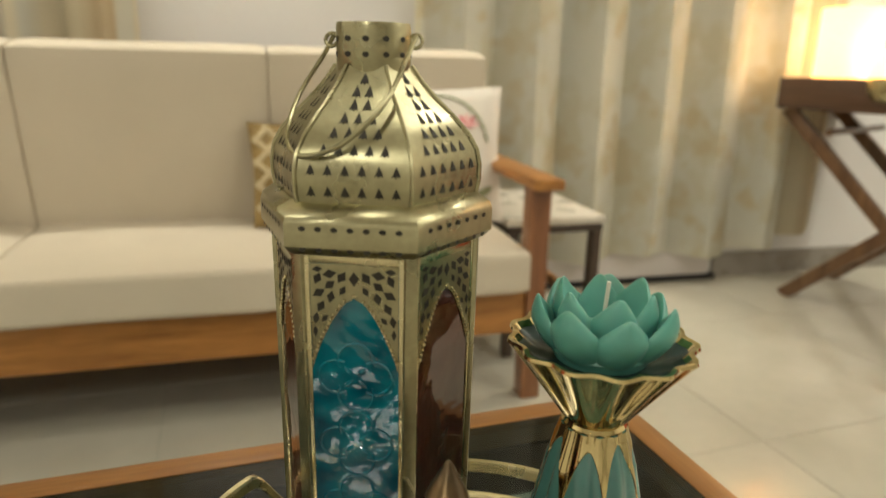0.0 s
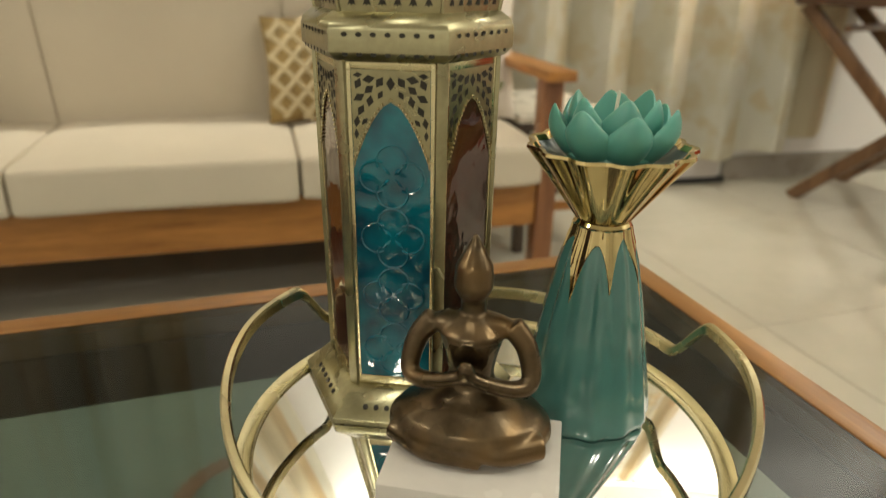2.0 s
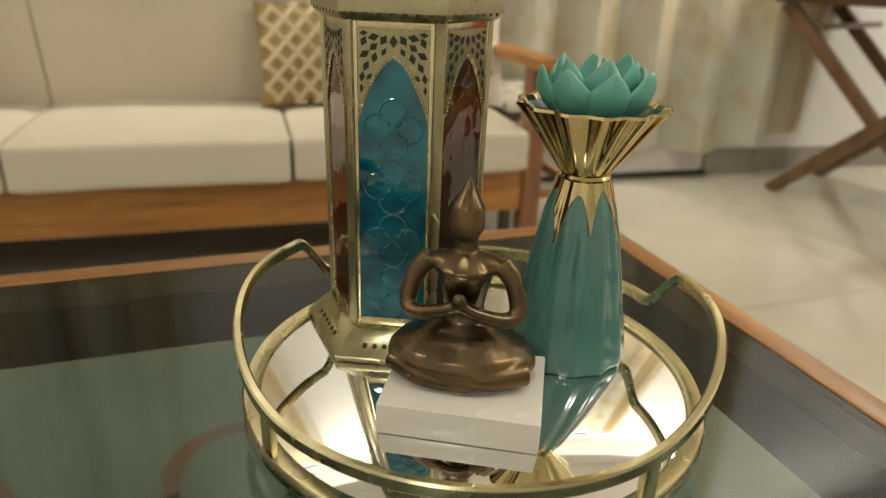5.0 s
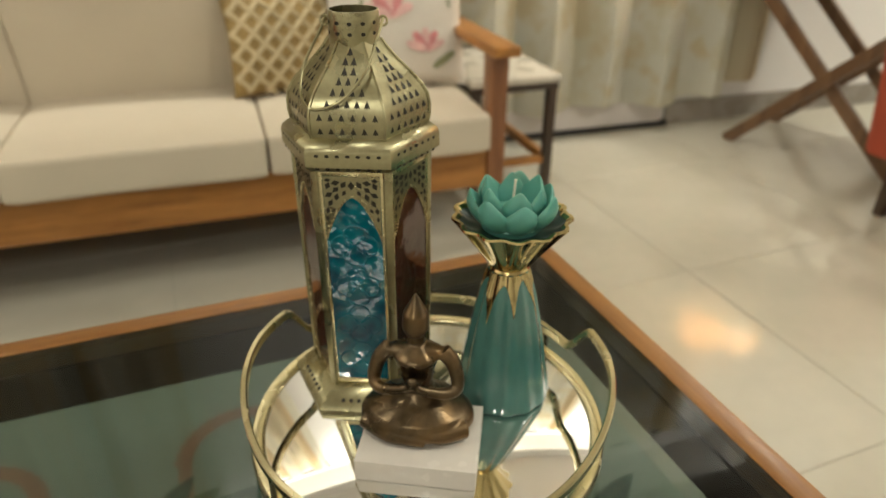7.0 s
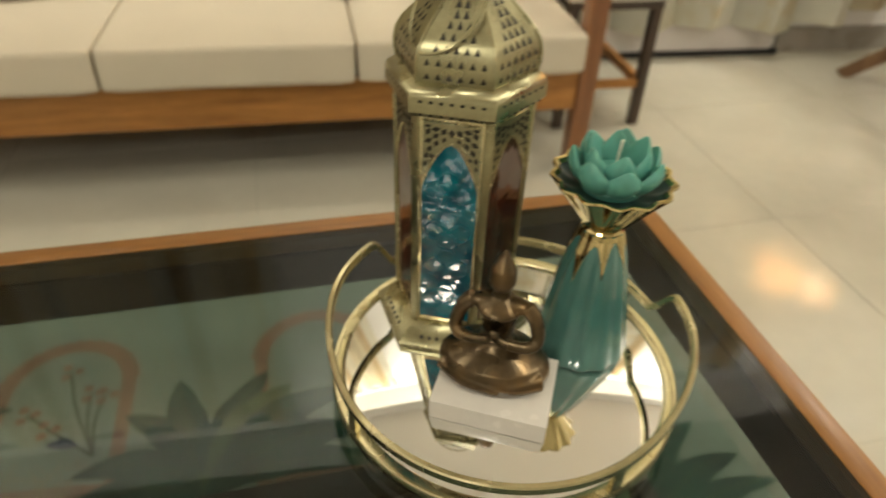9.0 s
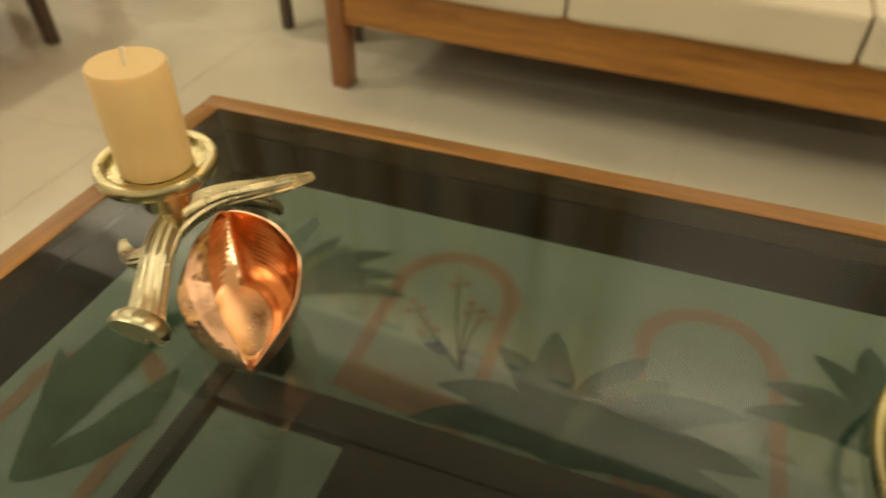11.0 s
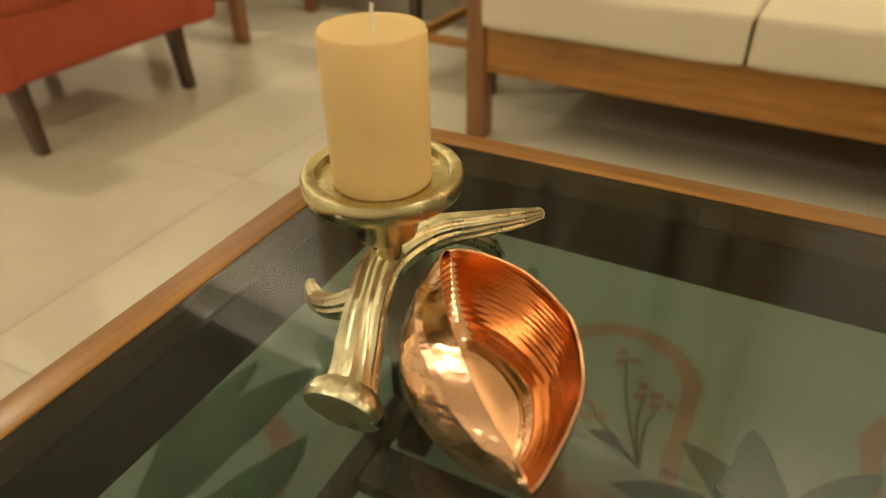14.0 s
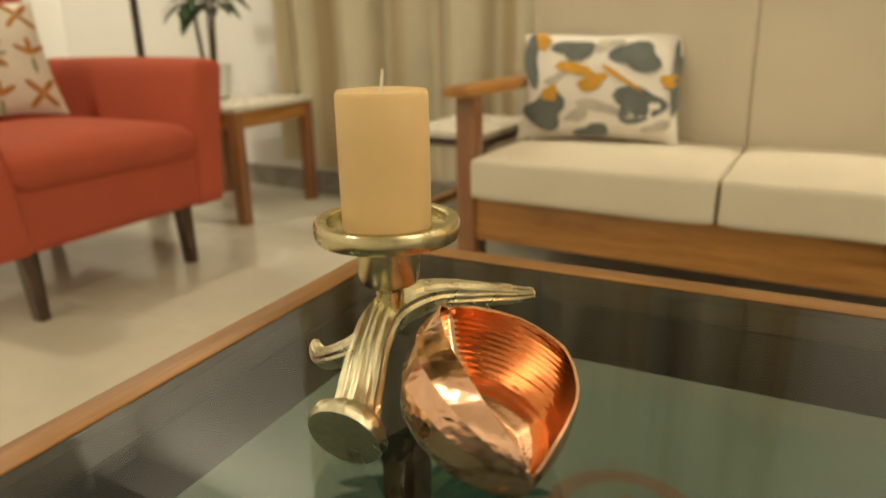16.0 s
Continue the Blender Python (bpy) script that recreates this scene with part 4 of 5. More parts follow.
def coffee_table():
    t = thing("coffee_table", "low teak coffee table with a smoked glass top", "coffee table", pose(0, 0, 0))
    r = 0.027
    for x0, y0, x1, y1, mt in ((0, -r, TX, 0, "rim"), (0, TY, TX, TY + r, "rim"), (0, TY + r + .0004, r, -r - .0004, "rim_y"), (TX - r, TY + r + .0004, TX, -r - .0004, "rim_y")):
        part("rim", boxes((x0, y0, HT - 0.028, x1, y1, HT + 0.0015), bevel=0.003), M[mt], t)
    pane = part("glass_top", boxes((r, TY + r, HT - 0.008, TX - r, -r, HT)), [M["glass_under"], M["glass"]], t, "smoked green-grey glass sheet", smooth=False)
    for p in pane.data.polygons:
        p.material_index = 1 if p.normal.z > 0.5 else 0
    a0, a1 = 0.006, 0.030
    for x0, y0, x1, y1 in ((a0, -a1, TX - a0, -a0), (a0, TY + a0, TX - a0, TY + a1), (a0, TY + a1, a1, -a1), (TX - a1, TY + a1, TX - a0, -a1)):
        part("apron", boxes((x0, y0, HT - AP, x1, y1, HT - 0.0285)), M["apron"], t, "near-black apron", smooth=False)
    for x in (a0 + 0.002, TX - a0 - 0.045):
        for y in (-a0 - 0.045, TY + a0 + 0.002):
            part("leg", boxes((x, y, 0.011 if x > 0 else 0, x + 0.043, y + 0.043, HT - AP), bevel=0.003), M["dark_wood_z"], t)
        part("end_stretcher", boxes((x + 0.008, TY + 0.05, 0.100, x + 0.034, -0.05, 0.128), bevel=0.003), M["dark_wood"], t)
    part("long_stretcher", boxes((0.043, -0.185, 0.100, TX - 0.043, -0.131, 0.126), bevel=0.003), M["dark_wood"], t)
    part("lower_shelf", boxes((0.238, -0.43, 0.104, TX - 0.24, -0.1855, 0.122), bevel=0.003), M["dark_wood"], t)


coffee_table()

# ---- tray with its things ----
TC = Vector((0.8635, -0.288))
TZ = HT + 0.0005


def serving_tray():
    t = thing("serving_tray", "round brass tray with a mirror floor and raised handles", "tray", pose(TC.x, TC.y, TZ))
    part("mirror", lathe([(0.1545, 0.004), (0.1545, 0.0085), (0.153, 0.009)], 72), M["mirror"], t, "round mirror plate")
    part("base_ring", lathe([(0.154, 0.0), (0.1645, 0.0), (0.166, 0.002), (0.166, 0.010), (0.1645, 0.012), (0.156, 0.012), (0.154, 0.0105), (0.154, 0.0)], 96, cap=False), M["brass_bright"], t)
    pts = []
    for i in range(240):
        th = 360 * i / 240
        away = abs((th - 243 + 180) % 360 - 180)        # 0 at the front, 180 at the back
        k = min(max((away - 35) / 65, 0), 1)
        lift = 0.030 * k * k * (3 - 2 * k)
        out = 0.005 * k * k * (3 - 2 * k)
        d = min(max((away - 113) / 9, 0), 1)
        d = d * d * (3 - 2 * d)
        lift, out = lift * (1 - d), out * (1 - d) - 0.004 * d
        rr = 0.1625 + out
        pts.append((rr * math.cos(radians(th)), rr * math.sin(radians(th)), 0.040 + lift))
    bm = bmesh.new()
    n = len(pts)
    rings = []
    for i, p in enumerate(pts):
        rad = Vector((p[0], p[1], 0)).normalized()
        q = Vector(p)
        hw, hh = 0.0030, 0.0048
        rings.append([bm.verts.new(q + rad * a * hw + Vector((0, 0, b * hh))) for a, b in ((-1, -.7), (-.6, -1), (.6, -1), (1, -.7), (1, .7), (.6, 1), (-.6, 1), (-1, .7))])
    for i in range(n):
        a, b = rings[i], rings[(i + 1) % n]
        for j in range(8):
            bm.faces.new((a[j], a[(j + 1) % 8], b[(j + 1) % 8], b[j]))
    part("rail", bm, M["brass_bright"], t, "raised brass rail bent into two handles")
    for th in (200, 286, 20, 106):
        away = abs((th - 243 + 180) % 360 - 180)
        c, s = math.cos(radians(th)), math.sin(radians(th))
        bm = boxes((-0.0025, -0.006, 0.010, 0.0025, 0.006, 0.042 if away > 60 else 0.037), bevel=0.0008)
        bmesh.ops.transform(bm, matrix=pose(0.1625 * c, 0.1625 * s, 0, 0, 0, th), verts=bm.verts)
        part("post", bm, M["brass_bright"], t)


serving_tray()
TOP = TZ + 0.0095       # the mirror's face


def hex_ring(bm, r, z, turn=0.0):
    return [bm.verts.new((r * math.cos(a), r * math.sin(a), z)) for a in (turn + math.pi / 3 * k for k in range(6))]


def hex_body(profile):
    """A six-sided body from (corner radius, height) pairs, flat faces at -90 degrees."""
    bm = bmesh.new()
    rings = [hex_ring(bm, r, z, radians(-120)) for r, z in profile]
    for a, b in zip(rings, rings[1:]):
        for i in range(6):
            bm.faces.new((a[i], a[(i + 1) % 6], b[(i + 1) % 6], b[i]))
    return bm


def lantern():
    q = thing("lantern", "pierced brass lantern with teal and red pressed-glass panes", "lantern", pose(0.833, -0.203, TOP, 0, 0, -24.6))
    S3 = math.sqrt(3) / 2
    base = hex_body([(0.080, 0.0), (0.081, 0.0025), (0.081, 0.005), (0.064, 0.0215), (0.058, 0.0225), (0.0, 0.0225)])
    part("base", base, M["brass"], q)
    zb, zt = 0.0225, 0.246
    rb, rt = 0.0585, 0.0605
    # corner posts
    for k in range(6):
        a = radians(-120 + 60 * k)
        bm = bmesh.new()
        box(bm, -0.0040, -0.0038, zb, 0.0014, 0.0038, zt, bevel=0.0010)
        for v in bm.verts:
            v.co.x += rb + (rt - rb) * (v.co.z - zb) / (zt - zb)
        bmesh.ops.rotate(bm, cent=(0, 0, 0), matrix=Matrix.Rotation(a, 3, "Z"), verts=bm.verts)
        part("corner_post", bm, M["brass"], q)
    for k in range(6):
        R = Matrix.Rotation(radians(60 * k), 4, "Z")
        ap = -(rb * S3) + 0.001
        glass = M["glass_teal"] if k % 2 == 0 else M["glass_red"]

        def put(name, bm, mt, label="", smooth=True, parent=q):
            lean = Matrix.Rotation(math.atan2((rt - rb) * S3, zt - zb), 4, "X")
            bmesh.ops.transform(bm, matrix=R @ Matrix.Translation((0, ap, zb)) @ lean, verts=bm.verts)
            return part(name, bm, mt, parent, label, smooth)

        h = zt - zb
        bm = boxes((-0.0255, -0.0012, 0.008, 0.0255, 0.0012, h - 0.010))
        pane = put("pane", bm, glass, "teal pressed-glass pane" if k % 2 == 0 else "dark red pressed-glass pane", False)
        # raised quatrefoils in the glass
        bm = bmesh.new()
        for j in range(4):
            cz = 0.030 + j * 0.041
            for m in range(4):
                a = math.pi / 2 * m
                cx, cy = 0.0105 * math.cos(a), cz + 0.0105 * math.sin(a)
                tube([(cx + 0.0098 * math.cos(a + b), -0.0013, cy + 0.0098 * math.sin(a + b)) for b in (radians(-118 + 236 * i / 12) for i in range(13))], 0.0009, 5, bm=bm)
            for m in range(4):
                a = math.pi / 2 * m + math.pi / 4
                tube([(0.002 * math.cos(a), -0.0013, cz + 0.002 * math.sin(a)), (0.005 * math.cos(a), -0.0016, cz + 0.005 * math.sin(a)), (0.009 * math.cos(a), -0.0013, cz + 0.009 * math.sin(a))], [0.0004, 0.0014, 0.0003], 6, bm=bm)
        if k % 2 == 0:
            put("glass_relief", bm, glass)
        else:
            bm.free()
        # frame
        f = bmesh.new()
        for s in ((-0.0272, -0.0019, 0, -0.0238, 0.0, h), (0.0238, -0.0019, 0, 0.0272, 0.0, h), (-0.0238, -0.0019, 0, 0.0238, 0.0, 0.008), (-0.0238, -0.0019, h - 0.006, 0.0238, 0.0, h)):
            box(f, *s, bevel=0.0006)
        put("pane_frame", f, M["brass_bright"])
        # pierced arch plate: two halves meeting in an ogee
        bm = bmesh.new()
        ztop, zlow, zpk = h - 0.006, 0.162, 0.199
        prof = []
        for i in range(15):
            s = i / 14
            x = 0.0235 * (1 - s) ** 0.62 if s < 1 else 0.0
            prof.append((max(x - 0.0012 * (1 - s), 0.0), zlow + (zpk - zlow) * s))
        prof = [(0.0232, zlow - 0.004)] + prof
        yp = -0.0017
        for sg in (-1, 1):
            last = None
            for x, z in prof:
                cur = (bm.verts.new((sg * x, yp, z)), bm.verts.new((sg * 0.0236, yp, z)))
                if last and (cur[1].co - last[1].co).length > 1e-6:
                    bm.faces.new((last[0], cur[0], cur[1], last[1]))
                last = cur
            a, b = bm.verts.new((0, yp, ztop)), bm.verts.new((sg * 0.0236, yp, ztop))
            bm.faces.new((last[0], a, b, last[1]))
        bmesh.ops.remove_doubles(bm, verts=bm.verts, dist=1e-6)
        put("arch_plate", bm, M["brass"], "pierced brass arch plate", False)
        bm = bmesh.new()
        for sg in (-1, 1):
            for x, z in prof[1:]:
                m4 = Matrix.Translation((sg * (x + 0.0006), yp - 0.0004, z + 0.0012))
                bmesh.ops.create_icosphere(bm, subdivisions=1, radius=0.0011, matrix=m4)
        put("bead_edging", bm, M["brass_bright"])
        # lozenge piercings over the arch, as dark patches for the shaded holes
        bm = bmesh.new()
        for (x, z, a, w, l) in [(0, 0.2098, 0, 0.0022, 0.0042)] + [(sg * x, z, sg * a, w, l) for sg in (-1, 1) for x, z, a, w, l in (
                (0.0065, 0.2105, 35, .0021, .0038), (0.0130, 0.2122, 78, .0021, .0040), (0.0130, 0.2062, 50, .0020, .0036), (0.0195, 0.2095, 25, .0020, .0036), (0.0195, 0.2145, 85, .0014, .003), (0.0190, 0.2015, 60, .0020, .0040), (0.0125, 0.1995, 12, .0019, .0036), (0.0180, 0.1940, 28, .0019, .0038), (0.0062, 0.2032, 30, .0015, .0030), (0.0208, 0.1870, 8, .0016, .0036), (0.0160, 0.1872, 40, .0013, .0028), (0.0213, 0.1795, 0, .0012, .0032))]:
            c, s = math.cos(radians(a)), math.sin(radians(a))
            bm.faces.new([bm.verts.new((x + p * c - r2 * s, yp - 0.0003, z + p * s + r2 * c)) for p, r2 in ((w * 1.2, 0), (0, l), (-w * 1.2, 0), (0, -l))])
        put("piercing_patch", bm, M["hole_shade"], "", False)
    # eave with two rows of piercings, laid on further down as dark patches
    part("eave", hex_body([(0.0600, 0.2435), (0.0645, 0.2455), (0.0690, 0.2500), (0.0690, 0.2620), (0.0675, 0.2665), (0.0605, 0.2715), (0.056, 0.2720)]), M["brass"], q)
    prof = [(0.0590, 0.2715), (0.0603, 0.278), (0.0605, 0.287), (0.0588, 0.2955), (0.0535, 0.3045), (0.0445, 0.314), (0.0345, 0.3235), (0.0265, 0.3325), (0.0212, 0.3400)]
    part("dome", hex_body(prof), M["brass"], q)
    for k in range(6):
        a = radians(-120 + 60 * k)
        part("dome_rib", tube([((r + 0.0002) * math.cos(a), (r + 0.0002) * math.sin(a), z) for r, z in prof], 0.0013, 6), M["brass"], q)

    def at_dome(z):
        for (r0, z0), (r1, z1) in zip(prof, prof[1:]):
            if z0 <= z <= z1:
                return r0 + (r1 - r0) * (z - z0) / (z1 - z0)
        return prof[-1][0]

    for k in range(6):
        R = Matrix.Rotation(radians(60 * k), 4, "Z")
        bm = bmesh.new()
        for row, (z, cnt) in enumerate(((0.2775, 6), (0.2885, 6), (0.2985, 5), (0.3065, 4), (0.3135, 3), (0.320, 2), (0.3265, 2), (0.333, 1))):
            for i in range(cnt):
                pitch = 0.0088 if row < 2 else 0.0085 - 0.0003 * row
                x = (i - (cnt - 1) / 2) * pitch
                hh, ww = 0.0034, 0.0024
                vs = []
                for px, pz in ((-ww, -hh * .7), (-ww * .35, -hh * .45), (0, -hh * .8), (ww * .35, -hh * .45), (ww, -hh * .7), (ww * .75, 0), (0, hh)):
                    zz = z + pz
                    vs.append(bm.verts.new((x + px, -at_dome(zz) * S3 - 0.0004, zz)))
                bm.faces.new(vs)
        for z, rr in ((0.2490, 0.0683), (0.2600, 0.0690)):
            for i in range(7):
                x = (i - 3) * 0.0083
                bm.faces.new([bm.verts.new((x + 0.0019 * math.cos(b), -rr * S3 - 0.0005, z + 0.0014 * math.sin(b))) for b in (6.283 * j / 8 for j in range(8))])
        for i in range(6):
            x, z = (i - 2.5) * 0.0075, 0.0125
            y = -(0.081 - (z - 0.005) * 1.03) * S3 - 0.0007
            bm.faces.new([bm.verts.new((x + 0.0020 * math.cos(b), y + 0.0016 * math.sin(b) * 0.85, z + 0.0016 * math.sin(b))) for b in (6.283 * j / 6 for j in range(6))])
        bmesh.ops.transform(bm, matrix=R, verts=bm.verts)
        part("piercing_patch", bm, M["hole_shade"], q, "", False, recalc=False)
    col = lathe([(0.0185, 0.330), (0.0205, 0.3365), (0.0205, 0.3600), (0.0200, 0.3620), (0.0188, 0.3620), (0.0188, 0.3400)], 36, cap=False)
    part("collar", col, M["brass"], q)
    bm = bmesh.new()
    for row, z in enumerate((0.3455, 0.3535)):
        for i in range(12):
            a = 6.283 * (i + row * 0.0) / 12
            c = Vector((0.0208 * math.cos(a), 0.0208 * math.sin(a), z))
            tdir = Vector((-math.sin(a), math.cos(a), 0))
            bm.faces.new([bm.verts.new(c + tdir * 0.0019 * math.cos(b) + Vector((0, 0, 0.0015 * math.sin(b)))) for b in (6.283 * j / 8 for j in range(8))])
    part("collar_piercing_patch", bm, M["hole_shade"], q, "", False, recalc=False)
    # wire handle folded down over the dome
    for sx in (-1, 1):
        part("ring_lug", tube([(sx * 0.0235 + 0.0035 * math.cos(b), 0.0035 * math.sin(b) * .4, 0.3530 + 0.0035 * math.sin(b)) for b in (6.283 * j / 12 for j in range(12))], 0.0011, 6, closed=True), M["brass"], q)
    pts = spline([(-0.0235, 0.0, 0.3555), (-0.027, -0.006, 0.345), (-0.036, -0.022, 0.322), (-0.034, -0.040, 0.302), (-0.018, -0.056, 0.2955), (0.004, -0.056, 0.303), (0.020, -0.040, 0.322), (0.0235, -0.016, 0.343), (0.0245, 0.0, 0.3555)], 6)
    w = part("wire_handle", tube(pts, 0.0013, 8), M["brass"], q)
    w.matrix_local = pose(0, 0, 0, 0, 0, -8)
    part("latch", tube([(0.026, -0.051, 0.115), (0.030, -0.058, 0.118), (0.034, -0.060, 0.112)], 0.0012, 6), M["brass"], q)


lantern()


def flute(depth, count, z0, z1):
    def f(a, z):
        k = min(max((z - z0) / (z1 - z0), 0), 1)
        return 1 + depth * (0.4 + 0.6 * k) * math.cos(count * a)
    return f


def candlestick():
    v = thing("candle_stand", "fluted teal ceramic candle stand with gold drips", "candle stand", pose(0.947, -0.277, TOP))
    n = 156
    fl = flute(0.048, 13, 0.0, 0.19)
    body = [(0.030, 0.0), (0.0445, 0.0), (0.0462, 0.003), (0.0455, 0.010), (0.0395, 0.045), (0.0325, 0.085), (0.0255, 0.118), (0.0195, 0.137), (0.0183, 0.142)]
    fine = []
    for (r0, z0), (r1, z1) in zip(body, body[1:]):
        for i in range(3):
            fine.append((r0 + (r1 - r0) * i / 3, z0 + (z1 - z0) * i / 3))
    fine.append(body[-1])
    part("body", lathe(fine, n, fl), M["teal_glaze"], v, "teal glazed fluted body")

    def rad(z):
        for (r0, z0), (r1, z1) in zip(body[1:], body[2:]):
            if z0 <= z <= z1:
                return r0 + (r1 - r0) * (z - z0) / (z1 - z0)
        return body[-1][0]
    bm = bmesh.new()
    rows = 12
    grid = []
    for i in range(n):
        a = 2 * math.pi * i / n
        s = (a * 7 / (2 * math.pi)) % 1.0
        low = 0.093 + 0.041 * (1 - abs(2 * s - 1) ** 2.0) ** 0.75 + 0.004 * math.sin(a * 3)
        col = []
        for j in range(rows + 1):
            z = low + (0.142 - low) * j / rows
            r = rad(z) * fl(a, z) + 0.0006 * min(1, j / 1.0)
            col.append(bm.verts.new((r * math.cos(a), r * math.sin(a), z)))
        grid.append(col)
    for i in range(n):
        a, b = grid[i], grid[(i + 1) % n]
        for j in range(rows):
            bm.faces.new((a[j], b[j], b[j + 1], a[j + 1]))
    part("gilding", bm, M["gold"], v, "gold lustre running down in points")
    fb = lambda a, z: 1 + 0.040 * min(max((z - 0.142) / 0.03, 0), 1) * math.cos(13 * a)
    bowl = [(0.0183, 0.1415), (0.0190, 0.1435), (0.0178, 0.1455), (0.0210, 0.150), (0.0300, 0.163), (0.0420, 0.180), (0.0500, 0.1905), (0.0520, 0.193), (0.0515, 0.1950), (0.0485, 0.1945), (0.0455, 0.191)]
    part("bowl", lathe(bowl, n, fb, cap=False), M["gold"], v, "scalloped gold lustre bowl")
    part("bowl_lining", lathe([(0.0455, 0.1912), (0.040, 0.1865), (0.030, 0.1835), (0.001, 0.183)], n, fb, cap=False), M["lining"], v, "dark teal glazed lining")

    c = thing("lotus_candle", "teal wax candle shaped as an open lotus flower", "candle", pose(0.947, -0.277, TOP + 0.1838))
    part("core", lathe([(0.001, 0.0), (0.026, 0.0), (0.029, 0.006), (0.025, 0.015), (0.014, 0.017), (0.001, 0.0175)], 40, cap=False), M["wax_teal"], c)

    def petal(ln, wd, thick, open_):
        """A plump almond of wax, rounded outside, nearly flat inside, leaning out and straightening towards its tip."""
        bm = bmesh.new()
        bmesh.ops.create_uvsphere(bm, u_segments=18, v_segments=14, radius=1.0)
        for v in bm.verts:
            t = (v.co.z + 1) / 2
            slim = 1 - 0.42 * max(0.0, (t - 0.55) / 0.45) ** 1.6
            x = v.co.x * wd * slim
            y = v.co.y * thick * slim * (1.0 if v.co.y > 0 else 0.30) - 0.28 * abs(v.co.x) ** 2 * wd * slim
            out = ln * math.sin(open_) * (1.25 * t - 0.38 * t * t)
            v.co = Vector((x, out + y + 0.003, ln * (t + 0.05 * max(0.0, t - 0.85) / 0.15) * 0.90 * math.cos(open_ * 0.45)))
        return bm
    for ring, (cnt, r0, ln, wd, op, z, ph) in enumerate(((7, 0.0180, 0.0385, 0.0158, 0.50, 0.0005, 0.25), (6, 0.0105, 0.0420, 0.0138, 0.34, 0.003, 0.70))):
        first = None
        for k in range(cnt):
            a = ph + 2 * math.pi * k / cnt
            m4 = Matrix.Rotation(a, 4, "Z") @ Matrix.Translation((0, r0, z)) @ Matrix.Rotation(0.05 * math.sin(k * 5.1 + ring), 4, "Y") @ Matrix.Scale(1 + 0.05 * math.sin(k * 3.3), 4)
            if first is None:
                first = part("petal", petal(ln, wd, 0.0082, op), M["wax_teal"], c)
                ob = first
            else:
                ob = new("petal", first.data)
                ob.parent = c
            ob.matrix_local = m4
    part("wick", tube([(0, 0, 0.018), (0.0005, 0, 0.03), (0.0015, 0, 0.044)], 0.0013, 6), M["wick"], c, "white cotton wick")


candlestick()


def statue():
    """A seated abstract figure, one plain mesh fused from rounded forms."""
    bm = bmesh.new()

    def ball(c, r, turn=(0, 0, 0)):
        m4 = Matrix.LocRotScale(c, Euler([radians(a) for a in turn]), Vector(r))
        bmesh.ops.create_uvsphere(bm, u_segments=28, v_segments=18, radius=1.0, matrix=m4)

    def limb(pts, rad):
        ps = spline(pts, 6)
        k = len(ps) - 1
        rr = []
        for i in range(k + 1):
            s = i / k * (len(rad) - 1)
            j = min(int(s), len(rad) - 2)
            rr.append(rad[j] + (rad[j + 1] - rad[j]) * (s - j))
        tube(ps, rr, 14, bm=bm)

    # folded legs: a broad low bell narrowing to the waist, one shin over the other
    bell = lathe([(0.030, 0.0), (0.046, 0.003), (0.0515, 0.009), (0.0505, 0.0155), (0.044, 0.0225), (0.033, 0.0290), (0.0225, 0.0350), (0.0155, 0.0415), (0.0130, 0.050)], 40)
    for v in bell.verts:
        v.co.y = v.co.y * (0.62 + 0.30 * min(v.co.z / 0.045, 1)) + 0.004
    tmp = bpy.data.meshes.new("bell")
    bell.to_mesh(tmp)
    bell.free()
    bm.from_mesh(tmp)
    bpy.data.meshes.remove(tmp)
    limb([(-0.045, -0.010, 0.0095), (-0.020, -0.024, 0.0075), (0.012, -0.0295, 0.0055)], [0.008, 0.0075, 0.0035])
    limb([(0.045, -0.010, 0.0105), (0.022, -0.023, 0.0105), (-0.004, -0.0285, 0.0135)], [0.009, 0.0085, 0.0035])
    # torso
    limb([(0, 0.004, 0.030), (0, 0.004, 0.044), (0, 0.004, 0.060), (0, 0.004, 0.078), (0, 0.004, 0.088)], [0.016, 0.0128, 0.0155, 0.0205, 0.009])
    ball((0, 0.004, 0.0795), (0.0265, 0.0120, 0.0090))
    # neck and bud-shaped head
    limb([(0, 0.004, 0.084), (0, 0.004, 0.102)], [0.0078, 0.0072])
    limb([(0, 0.003, 0.098), (0, 0.002, 0.106), (0, 0.003, 0.118), (0, 0.004, 0.129), (0, 0.004, 0.137)], [0.0075, 0.0118, 0.0110, 0.0048, 0.0010])
    # arms to the joined palms
    for s in (-1, 1):
        limb([(s * 0.0225, 0.004, 0.082), (s * 0.0325, 0.002, 0.069), (s * 0.0365, -0.003, 0.050), (s * 0.028, -0.010, 0.047), (s * 0.012, -0.017, 0.053), (s * 0.001, -0.019, 0.058)], [0.0075, 0.0068, 0.0058, 0.0055, 0.0046, 0.0044])
    ball((0, -0.019, 0.060), (0.0055, 0.0045, 0.008))
    ob = part("statue", bm, M["bronze"])
    ob.matrix_world = pose(0.8415, -0.318, TOP + 0.0222, 0, 0, -29)
    md = ob.modifiers.new("fuse", "REMESH")
    md.mode, md.voxel_size, md.use_smooth_shade = "VOXEL", 0.0011, True
    sm = ob.modifiers.new("soften", "SMOOTH")
    sm.iterations, sm.factor = 8, 0.5
    tagged(ob, "bronze seated meditating figurine with joined palms", "statue")
    p = thing("marble_plinth", "white marble block under the bronze figurine", "plinth", pose(0.842, -0.3295, TOP, 0, 0, -28.7))
